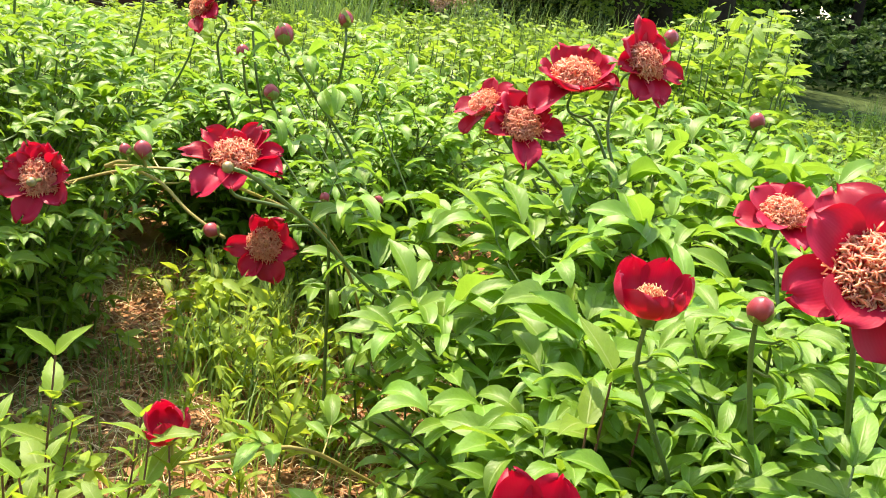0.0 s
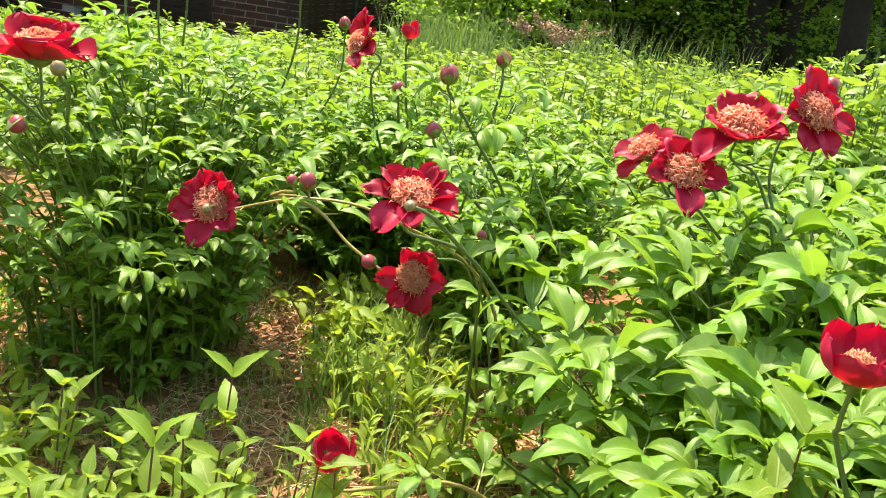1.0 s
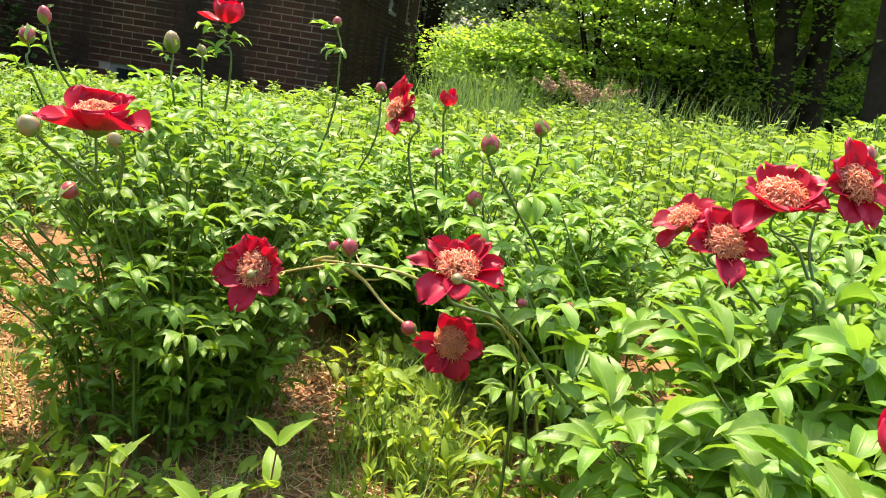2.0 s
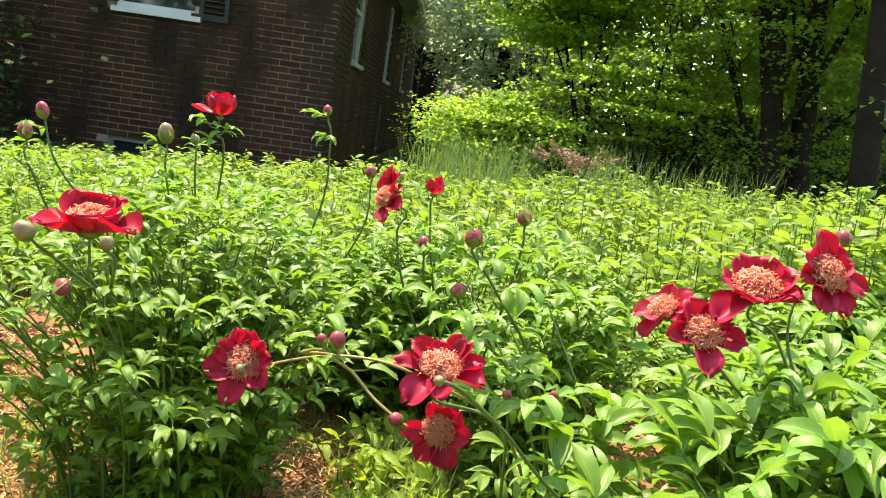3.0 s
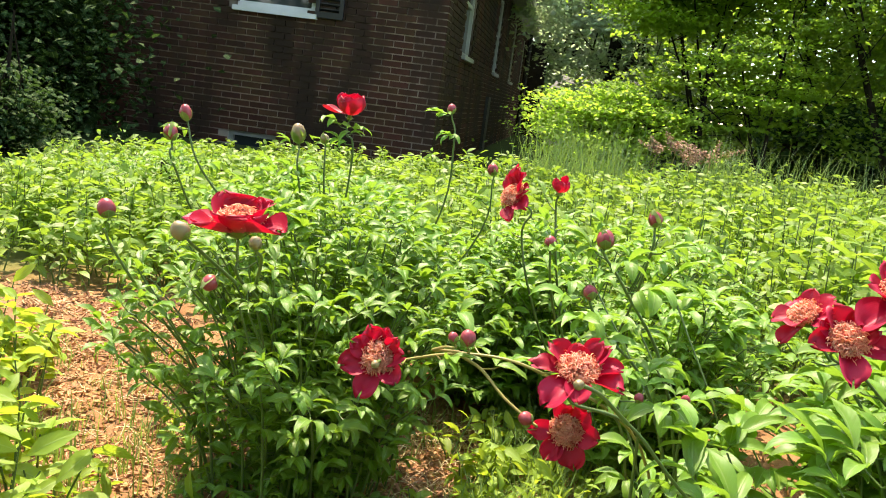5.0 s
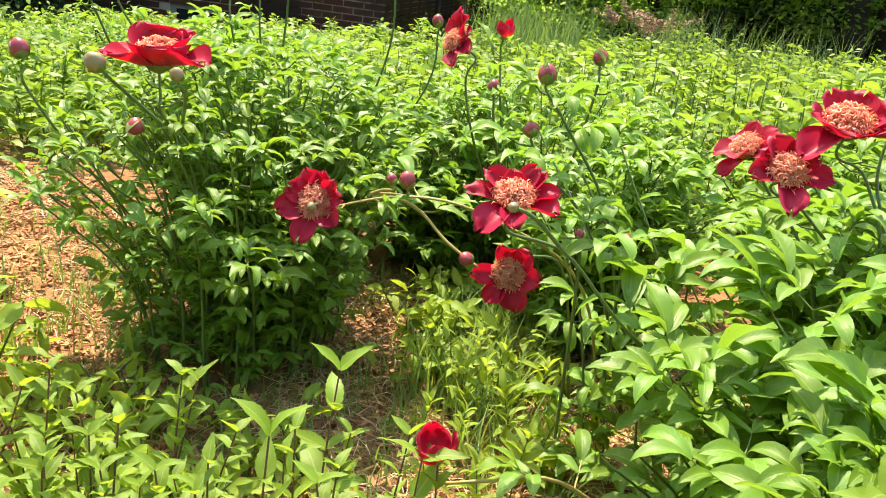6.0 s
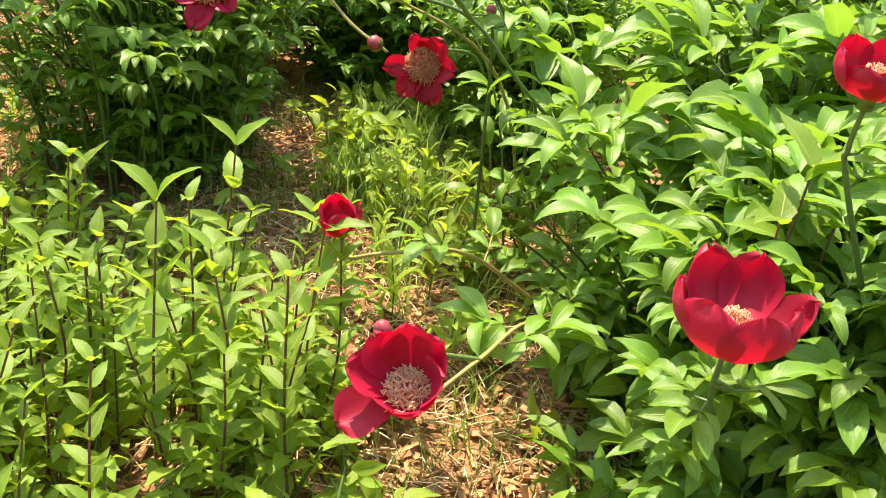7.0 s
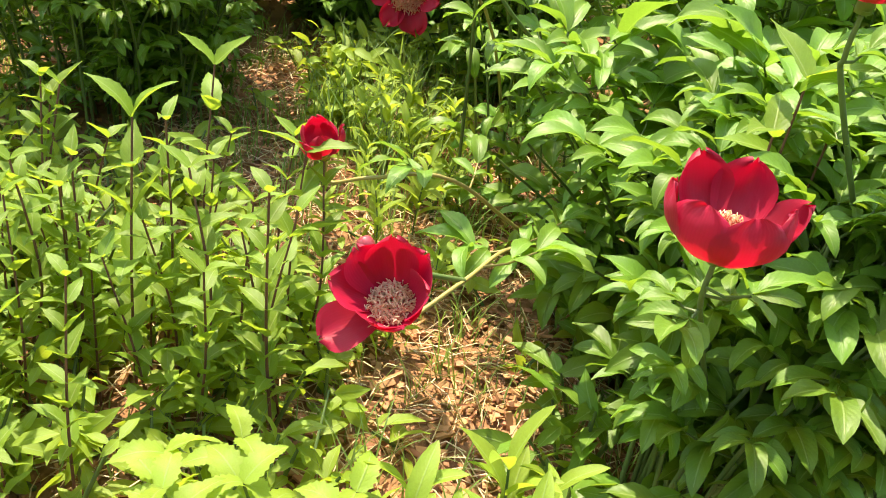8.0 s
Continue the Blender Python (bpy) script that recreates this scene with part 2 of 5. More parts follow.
class Soup:
    """Gathers quads with UVs and a material slot each, for one mesh."""

    def __init__(self):
        self.v, self.q, self.uv, self.slot, self.n = [], [], [], [], 0

    def add(self, verts, quads, uv=None, slot=0):
        verts = np.asarray(verts, float)
        self.v.append(verts)
        self.q.append(np.asarray(quads, int) + self.n)
        self.uv.append(np.asarray(uv, float) if uv is not None else np.zeros((len(verts), 2)))
        self.slot.append(np.full(len(quads), slot))
        self.n += len(verts)

    def mesh(self, name, mats, smooth=True, offset=(0, 0, 0)):
        me = bpy.data.meshes.new(name)
        if not self.v:
            return me
        v = np.concatenate(self.v) - np.asarray(offset, float)
        q = np.concatenate(self.q)
        uv = np.concatenate(self.uv)
        me.vertices.add(len(v))
        me.vertices.foreach_set("co", v.ravel())
        me.loops.add(q.size)
        me.loops.foreach_set("vertex_index", q.ravel())
        me.polygons.add(len(q))
        me.polygons.foreach_set("loop_start", np.arange(len(q)) * 4)
        me.polygons.foreach_set("loop_total", np.full(len(q), 4))
        me.polygons.foreach_set("material_index", np.concatenate(self.slot))
        me.polygons.foreach_set("use_smooth", np.full(len(q), smooth))
        layer = me.uv_layers.new(name="UVMap")
        layer.data.foreach_set("uv", uv[q.ravel()].ravel())
        me.update()
        me.validate()
        for m in mats if isinstance(mats, (list, tuple)) else [mats]:
            me.materials.append(m)
        return me


def part(name, mesh, parent, label="", m=None):
    ob = new(name, mesh)
    ob.parent = parent
    if m is not None:
        ob.matrix_basis = m
    if label:
        ob["label"] = label
    return ob


def thing(name, at, label, category, group="", kind="", mesh=None):
    ob = new(name, mesh)
    ob.location = at
    return tagged(ob, label, category, group, kind)


def grid(nu, nv):
    a = np.arange(nu * nv).reshape(nu, nv)
    return np.stack([a[:-1, :-1], a[1:, :-1], a[1:, 1:], a[:-1, 1:]], -1).reshape(-1, 4)


def tube(points, r0, r1, sides=6):
    """A tapering round stem through the points."""
    p = np.asarray(points, float)
    t = np.gradient(p, axis=0)
    t /= np.linalg.norm(t, axis=1, keepdims=True) + 1e-9
    ref = np.array([0.31, 0.83, 0.21])
    a = np.cross(t, ref)
    a /= np.linalg.norm(a, axis=1, keepdims=True) + 1e-9
    b = np.cross(t, a)
    ang = np.linspace(0, 2 * np.pi, sides + 1)
    r = np.linspace(r0, r1, len(p))[:, None, None]
    v = p[:, None] + r * (a[:, None] * np.cos(ang)[None, :, None] + b[:, None] * np.sin(ang)[None, :, None])
    return v.reshape(-1, 3), grid(len(p), sides + 1)


def curve(ctrl, n=8):
    """A smooth line through a few points."""
    c = np.asarray(ctrl, float)
    if len(c) == 2:
        return c[0] + (c[1] - c[0]) * np.linspace(0, 1, n)[:, None]
    pad = np.vstack([2 * c[0] - c[1], c, 2 * c[-1] - c[-2]])
    out = []
    for i in range(len(c) - 1):
        p0, p1, p2, p3 = pad[i : i + 4]
        s = np.linspace(0, 1, n, endpoint=i == len(c) - 2)[:, None]
        out.append(0.5 * (2 * p1 + (p2 - p0) * s + (2 * p0 - 5 * p1 + 4 * p2 - p3) * s**2 + (3 * p1 - p0 - 3 * p2 + p3) * s**3))
    return np.vstack(out)


def leaf_shape(width, arch, fold, twist=0.0, wave=0.0, teeth=0, tip=1.0, nu=7, nv=5, widest=0.42):
    """A leaf of length 1 along +y, its face up: width across, arch the droop of the tip, fold the rise of the edges."""
    u = np.linspace(0, 1, nu)
    prof = np.clip(u, 1e-4, 1) ** (widest / (1 - widest) * 0.9) * np.clip(1 - u, 0, 1) ** (0.85 * tip)
    prof = prof / prof.max()
    if teeth == 1:
        prof = prof * (1 + 0.07 * np.where(np.arange(nu) % 2 == 1, 1.0, -0.6))
    elif teeth == 2:  # coarse teeth
        prof = prof * (1 + 0.13 * np.where(np.arange(nu) % 2 == 1, 1.0, -0.7))
    prof[0], prof[-1] = 0.04, 0.02
    s = np.linspace(-1, 1, nv)
    x = 0.5 * width * prof[:, None] * s[None]
    ang = arch * u
    y = np.concatenate([[0], np.cumsum(np.cos((ang[1:] + ang[:-1]) / 2) * np.diff(u))])
    z = -np.concatenate([[0], np.cumsum(np.sin((ang[1:] + ang[:-1]) / 2) * np.diff(u))])
    lift = fold * np.abs(x) + wave * 0.04 * np.sin(u[:, None] * 11 + s[None] * 2) * np.abs(s[None])
    tw = twist * u[:, None]
    xx, zz = x * np.cos(tw) - lift * np.sin(tw), x * np.sin(tw) + lift * np.cos(tw)
    v = np.stack([xx, y[:, None] + zz * np.sin(ang)[:, None], z[:, None] + zz * np.cos(ang)[:, None]], -1).reshape(-1, 3)
    uv = np.stack(np.broadcast_arrays(u[:, None], (s[None] + 1) / 2), -1).reshape(-1, 2)
    return v, grid(nu, nv), uv


def frame_of(way, up=(0, 0, 1), spin=0.0):
    """A turn whose y runs along way and whose z is as near to up as it can be."""
    y = np.asarray(way, float)
    y = y / (np.linalg.norm(y) + 1e-9)
    x = np.cross(y, np.asarray(up, float))
    if np.linalg.norm(x) < 1e-4:
        x = np.array([1.0, 0, 0])
    x /= np.linalg.norm(x)
    z = np.cross(x, y)
    c, s = math.cos(spin), math.sin(spin)
    return np.stack([x * c + z * s, y, z * c - x * s], 1)


def matrix_of(turn, place, size):
    m = Matrix.Identity(4)
    for i in range(3):
        for j in range(3):
            m[i][j] = float(turn[i, j] * size)
        m[i][3] = float(place[i])
    return m


PEONY_LEAVES = [leaf_shape(w, a, f, tw, wv, widest=wd, nu=8) for w, a, f, tw, wv, wd in (
    (0.33, 1.5, 0.40, 0.1, 0.4, 0.47), (0.35, 1.1, 0.35, -0.25, 0.7, 0.50), (0.30, 1.9, 0.45, 0.25, 0.3, 0.45), (0.34, 0.8, 0.5, 0.0, 0.7, 0.48),
    (0.31, 1.4, 0.3, -0.35, 0.8, 0.5), (0.36, 1.2, 0.40, 0.3, 0.5, 0.48), (0.29, 0.9, 0.5, 0.2, 0.6, 0.45), (0.33, 2.1, 0.35, -0.15, 0.5, 0.48))]


def peony_leaf(tip, heading, rise, size, out, r):
    """One compound leaf on a stalk: threes of leaflets. Appends (shape, turn, place, size) to out, and returns the stalk's points."""
    h = np.array([math.cos(heading), math.sin(heading), 0])
    way = h * math.cos(rise) + np.array([0, 0, math.sin(rise)])
    stalk = size * r.uniform(0.5, 0.9)
    end = tip + way * stalk
    side = np.cross(h, (0, 0, 1))

    def leaflet(place, turn_by, droop, scale):
        d = way * math.cos(turn_by) + side * math.sin(turn_by)
        d = d + np.array([0, 0, droop])
        out.append((int(r.integers(len(PEONY_LEAVES))), frame_of(d, spin=r.normal(0, 0.35)), place, size * scale))

    leaflet(end, r.normal(0, 0.15), r.uniform(0.3, 0.9), r.uniform(0.95, 1.15))
    for sgn in (-1, 1):
        leaflet(end, sgn * r.uniform(0.5, 0.95), r.uniform(0.25, 0.8), r.uniform(0.75, 1.0))
    mid = tip + way * stalk * 0.55
    for sgn in (-1, 1):
        leaflet(mid, sgn * r.uniform(0.8, 1.3), r.uniform(0.0, 0.5), r.uniform(0.65, 0.9))
        if r.random() < 0.5:
            leaflet(mid, sgn * r.uniform(0.3, 0.6), r.uniform(-0.1, 0.4), r.uniform(0.6, 0.85))
    return np.stack([tip, (tip + end) / 2 + np.array([0, 0, -0.004]), end])


LEAF_MESHES = {}


def leaf_mesh(kind, index, shapes, mat):
    key = (kind, index)
    if key not in LEAF_MESHES:
        s = Soup()
        s.add(*shapes[index])
        LEAF_MESHES[key] = s.mesh(kind, mat)
    return LEAF_MESHES[key]


def hang_leaves(plant, base, leaves, kind, shapes, mat, singles=300, toward=(-0.1, 0.0, 0.7), name="leaf"):
    """The leaves towards the open side of the bed as parts of their own, the rest joined."""
    order = sorted(range(len(leaves)), key=lambda i: np.linalg.norm(leaves[i][2] - np.asarray(toward)))
    rest = Soup()
    for rank, i in enumerate(order):
        index, turn, place, size = leaves[i]
        if rank < singles:
            part(name, leaf_mesh(kind, index, shapes, mat), plant, m=matrix_of(turn, place - base, size))
        else:
            v, q, uv = shapes[index]
            rest.add((v * size) @ turn.T + place, q, uv)
    if rest.v:
        tagged(part("foliage", rest.mesh("foliage", mat, offset=base), plant), kind="stuff")

# ---- setting: ground ----
def ground_z(x, y):
    """The gentle unevenness of the soil near the beds."""
    near = min(1.0, max(0.0, 1.6 - math.hypot(x, y - 1.5) / 3.0))
    return near * (0.018 * noise.noise(Vector((x * 2.1, y * 2.1, 0))) + 0.006 * noise.noise(Vector((x * 9, y * 9, 3))))


def build_ground():
    """One sheet out to the horizon, finer and gently uneven near the beds."""
    xs = np.unique(np.concatenate([np.linspace(-2.6, 2.6, 66), np.linspace(-12, 12, 25), np.array([-900, -300, -100, -40, 40, 100, 300, 900])]))
    ys = np.unique(np.concatenate([np.linspace(-0.6, 3.6, 54), np.linspace(-10, 16, 27), np.array([-900, -300, -100, -40, 30, 60, 100, 300, 900])]))
    v = np.array([[(x, y, 0.0) for y in ys] for x in xs]).reshape(-1, 3)
    v[:, 2] = [ground_z(p[0], p[1]) for p in v]
    s = Soup()
    s.add(v, grid(len(xs), len(ys)))
    tagged(new("ground", s.mesh("ground", M_GROUND)), "bare mulched soil between garden beds", "ground", kind="structure")


build_ground()


def in_open(p):
    """The bare path and the gap between the clumps."""
    x, y = p
    path = -1.08 - (y - 1.1) * 0.85 < x < -0.72 - (y - 1.1) * 0.62 and 0.8 < y < 2.35
    gap = -0.62 < x < 0.16 and 0.38 < y < 1.95
    front = -1.05 < x < -0.5 and 0.55 < y < 1.2
    return path or gap or front


def build_mulch():
    r = np.random.default_rng(11)
    s = Soup()
    made = 0
    while made < 14000:
        p = (r.uniform(-2.3, 0.3), r.uniform(0.35, 2.4))
        if not in_open(p) and r.random() > 0.15:
            continue
        l, w, h = 0.006 + 0.032 * r.random() ** 2.5, r.uniform(0.003, 0.010), r.uniform(0.001, 0.004)
        a = frame_of((r.normal(), r.normal(), r.normal(0, 0.3)), spin=r.normal(0, 0.5))
        box = np.array([[sx * w * (1 if sy > 0 else r.uniform(0.4, 1)), sy * l, sz * h] for sz in (-1, 1) for sx, sy in ((-1, -1), (1, -1), (1, 1), (-1, 1))]) / 2
        s.add(box @ a.T + np.array([*p, ground_z(*p) + r.uniform(0.003, 0.011)]), [[0, 3, 2, 1], [4, 5, 6, 7], [0, 1, 5, 4], [1, 2, 6, 5], [2, 3, 7, 6], [3, 0, 4, 7]])
        made += 1
    tagged(new("bark_mulch", s.mesh("bark_mulch", M_CHIP, smooth=False)), "loose reddish bark chips over the soil", "mulch", kind="stuff")
    s = Soup()
    for _ in range(4600):
        while True:
            p = (r.uniform(-2.0, 0.2), r.uniform(0.35, 2.2))
            if in_open(p) and (p[0] > -0.7 or r.random() < 0.3):
                break
        d = r.normal(size=2)
        d = d / np.linalg.norm(d) * r.uniform(0.02, 0.07)
        z = ground_z(*p) + r.uniform(0.006, 0.018)
        pts = [(p[0], p[1], z), (p[0] + d[0] * 0.5 + r.normal(0, 0.004), p[1] + d[1] * 0.5, z + r.uniform(0, 0.012)), (p[0] + d[0], p[1] + d[1], z)]
        s.add(*tube(pts, 0.0009, 0.0006, 3))
    tagged(new("dry_straw", s.mesh("dry_straw", M_STRAW)), "scattered dry grass stalks on the mulch", "straw", kind="stuff")


build_mulch()


def blades(s, at, n, height, spread, r, width=0.004, lean=0.5):
    for _ in range(n):
        a = r.uniform(0, 2 * np.pi)
        q = np.array([at[0] + r.normal(0, spread), at[1] + r.normal(0, spread), 0.0])
        h = height * r.uniform(0.55, 1.15)
        d = np.array([math.cos(a), math.sin(a), 0]) * h * lean * r.uniform(0.2, 1)
        u = np.linspace(0, 1, 5)[:, None]
        mid = q + d * u**2 + np.array([0, 0, h]) * (u - 0.18 * lean * u**3)
        side = np.array([-math.sin(a), math.cos(a), 0]) * width * (1 - u**1.6 * 0.93)
        v = np.stack([mid - side / 2, mid + side / 2], 1).reshape(-1, 3)
        s.add(v, grid(5, 2), np.stack([np.repeat(np.linspace(0, 1, 5), 2), np.tile([0.2, 0.8], 5)], -1))


def build_grass():
    r = np.random.default_rng(5)
    s = Soup()
    for _ in range(1500):
        p = (r.uniform(-2.2, 0.5), r.uniform(0.35, 2.0))
        if in_open(p) and (p[0] > -0.7 or r.random() < 0.4):
            blades(s, p, int(r.integers(4, 12)), r.uniform(0.03, 0.11), 0.018, r, 0.0028, 0.8)
    for _ in range(70):
        blades(s, (r.uniform(-0.40, -0.12), r.uniform(1.2, 1.95)), 10, r.uniform(0.09, 0.18), 0.02, r, 0.0045, 0.8)
    for _ in range(40):
        y = r.uniform(0.8, 1.9)
        blades(s, (-0.78 - (y - 1.1) * 0.62 + r.normal(0, 0.05), y), 9, r.uniform(0.04, 0.10), 0.03, r, 0.003, 1.0)
    for _ in range(60):
        blades(s, (r.uniform(-1.9, -1.1), r.uniform(0.6, 1.3)), 9, 0.2, 0.03, r, 0.006, 0.4)
    for _ in range(120):
        blades(s, (r.uniform(0.6, 2.2), r.uniform(1.8, 3.6)), 12, 0.35, 0.05, r, 0.004, 0.6)
    for _ in range(170):
        y = r.uniform(2.8, 8.0)
        blades(s, (r.uniform(0.5, 0.95) * y, y), 10, 0.4, 0.08, r, 0.006, 0.6)
    tagged(new("grass", s.mesh("grass", M_GRASS)), "thin green grass tufts among the mulch", "grass", kind="stuff")


build_grass()


def build_lawn():
    """Short grass round the beds."""
    r = np.random.default_rng(8)
    s = Soup()
    made = 0
    while made < 5200:
        p = np.array([r.uniform(-6, 6), r.uniform(-5, 4.5)])
        if np.hypot(p[0] + 0.6, p[1] - 1.5) < 2.3 + r.uniform(0, 0.5) or (p[1] > 1.8 and abs(p[0]) < 0.62 * p[1] + 0.6):
            continue
        made += 1
        for _ in range(6):
            q = np.array([*(p + r.normal(0, 0.03, 2)), 0.0])
            a, h = r.uniform(0, 6.28), r.uniform(0.04, 0.09)
            d, side = np.array([math.cos(a), math.sin(a), 0]), np.array([-math.sin(a), math.cos(a), 0]) * 0.004
            v = np.array([q - side, q + side, q + d * h * 0.5 + side * 0.3 + UPWARD * h, q + d * h * 0.5 - side * 0.3 + UPWARD * h])
            s.add(v, [[0, 1, 2, 3]], [(0, 0.2), (0, 0.8), (1, 0.6), (1, 0.4)])
    tagged(new("lawn", s.mesh("lawn", M_GRASS)), "short green lawn round the flower bed", "lawn", kind="stuff")


UPWARD = np.array([0.0, 0.0, 1.0])
build_lawn()

# ---- brick house ----
CORNER = np.array([-2.48, 8.7, 0.0])
ALONG = np.array([-0.1159, 0.9933, 0.0])  # the long wall, running away
ACROSS = np.array([-0.9933, -0.1159, 0.0])  # the front wall, running left
UP = np.array([0.0, 0.0, 1.0])
HOUSE_L, HOUSE_W, FOOT, EAVE = 17.0, 3.75, -0.6, 2.86
COURSE, BRICK_L, JOINT = 0.068, 0.213, 0.013


def block(o, a, b, c, la, lb, lc):
    """A box from corner o along three ways."""
    a, b, c = np.asarray(a) * la, np.asarray(b) * lb, np.asarray(c) * lc
    v = np.array([o, o + a, o + a + b, o + b, o + c, o + a + c, o + a + b + c, o + b + c])
    q = [[0, 3, 2, 1], [4, 5, 6, 7], [0, 1, 5, 4], [1, 2, 6, 5], [2, 3, 7, 6], [3, 0, 4, 7]]
    return v, q


def house_wall(house, name, origin, way, out, length, holes, singles_from):
    """A bonded wall: recessed mortar behind single bricks, with openings."""
    sections = []
    inner = origin - out * 0.3
    # the core is cut round the openings in strips
    cuts = sorted({0.0, length, *[h[0] for h in holes], *[h[1] for h in holes]})
    for s0, s1 in zip(cuts, cuts[1:]):
        mid = (s0 + s1) / 2
        spans = sorted((h[2], h[3]) for h in holes if h[0] < mid < h[1])
        z = FOOT
        for z0, z1 in [*spans, (EAVE, EAVE)]:
            if z0 > z:
                core = Soup()
                core.add(*block(inner + way * s0 + UP * z, way, out, UP, s1 - s0, 0.29, z0 - z))
                sections.append(core)
            z = max(z, z1)
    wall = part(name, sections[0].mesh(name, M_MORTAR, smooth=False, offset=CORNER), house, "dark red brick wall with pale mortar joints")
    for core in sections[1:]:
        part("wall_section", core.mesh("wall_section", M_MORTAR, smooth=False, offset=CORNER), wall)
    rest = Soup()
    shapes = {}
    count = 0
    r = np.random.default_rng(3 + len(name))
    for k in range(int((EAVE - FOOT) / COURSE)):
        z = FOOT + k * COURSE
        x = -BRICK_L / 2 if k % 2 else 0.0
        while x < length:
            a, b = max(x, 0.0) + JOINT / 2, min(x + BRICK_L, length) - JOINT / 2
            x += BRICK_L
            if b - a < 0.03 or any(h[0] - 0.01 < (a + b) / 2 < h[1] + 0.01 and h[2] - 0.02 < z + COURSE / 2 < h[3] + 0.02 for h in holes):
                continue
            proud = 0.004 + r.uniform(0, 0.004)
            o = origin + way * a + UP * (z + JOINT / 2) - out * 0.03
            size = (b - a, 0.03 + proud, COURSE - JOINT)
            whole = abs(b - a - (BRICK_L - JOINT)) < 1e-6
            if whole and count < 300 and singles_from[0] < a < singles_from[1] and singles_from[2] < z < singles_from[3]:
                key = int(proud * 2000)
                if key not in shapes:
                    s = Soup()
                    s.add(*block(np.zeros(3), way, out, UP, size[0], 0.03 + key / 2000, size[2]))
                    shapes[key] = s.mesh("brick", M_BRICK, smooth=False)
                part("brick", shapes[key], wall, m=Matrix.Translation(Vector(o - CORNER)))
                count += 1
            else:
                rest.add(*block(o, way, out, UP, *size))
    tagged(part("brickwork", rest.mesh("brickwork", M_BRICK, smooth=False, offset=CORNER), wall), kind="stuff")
    return wall


def house_window(house, origin, way, out, s0, s1, z0, z1, sill=True, bars=True, trim=0.055, paint=None):
    """A sash window: frame, glazing bars, panes and a stone sill."""
    fr = Soup()
    o = origin + way * s0 + UP * z0 - out * 0.10
    w, h, t = s1 - s0, z1 - z0, trim
    for a, b, c, d in ((0, 0, w, t), (0, h - t, w, t), (0, t, t, h - 2 * t), (w - t, t, t, h - 2 * t)):
        fr.add(*block(o + way * a + UP * b, way, out, UP, c, 0.07, d))
    if bars:
        fr.add(*block(o + way * t + UP * (h * 0.5 - 0.025), way, out, UP, w - 2 * t, 0.055, 0.05))
    win = part("window", fr.mesh("window_frame", paint or M_WHITE, smooth=False, offset=CORNER), house, "white painted sash window frame" if sill else "grey basement window frame, dim light put into its paint")
    for k in range(2 if bars else 1):
        g = Soup()
        lo = t if k == 0 else h * 0.5 + 0.025
        hi = (h * 0.5 - 0.025 if k == 0 else h - t) if bars else h - t
        g.add(*block(o + way * t + UP * lo + out * (0.02 + 0.015 * k), way, out, UP, w - 2 * t, 0.006, hi - lo))
        part("pane", g.mesh("pane", M_GLASS, smooth=False, offset=CORNER), win, "dark glass pane")
    if sill:
        sl = Soup()
        sl.add(*block(o - way * 0.03 - UP * 0.055, way, out, UP, w + 0.06, 0.15, 0.052))
        part("sill", sl.mesh("sill", paint or M_WHITE, smooth=False, offset=CORNER), win, "pale window sill")
    return win


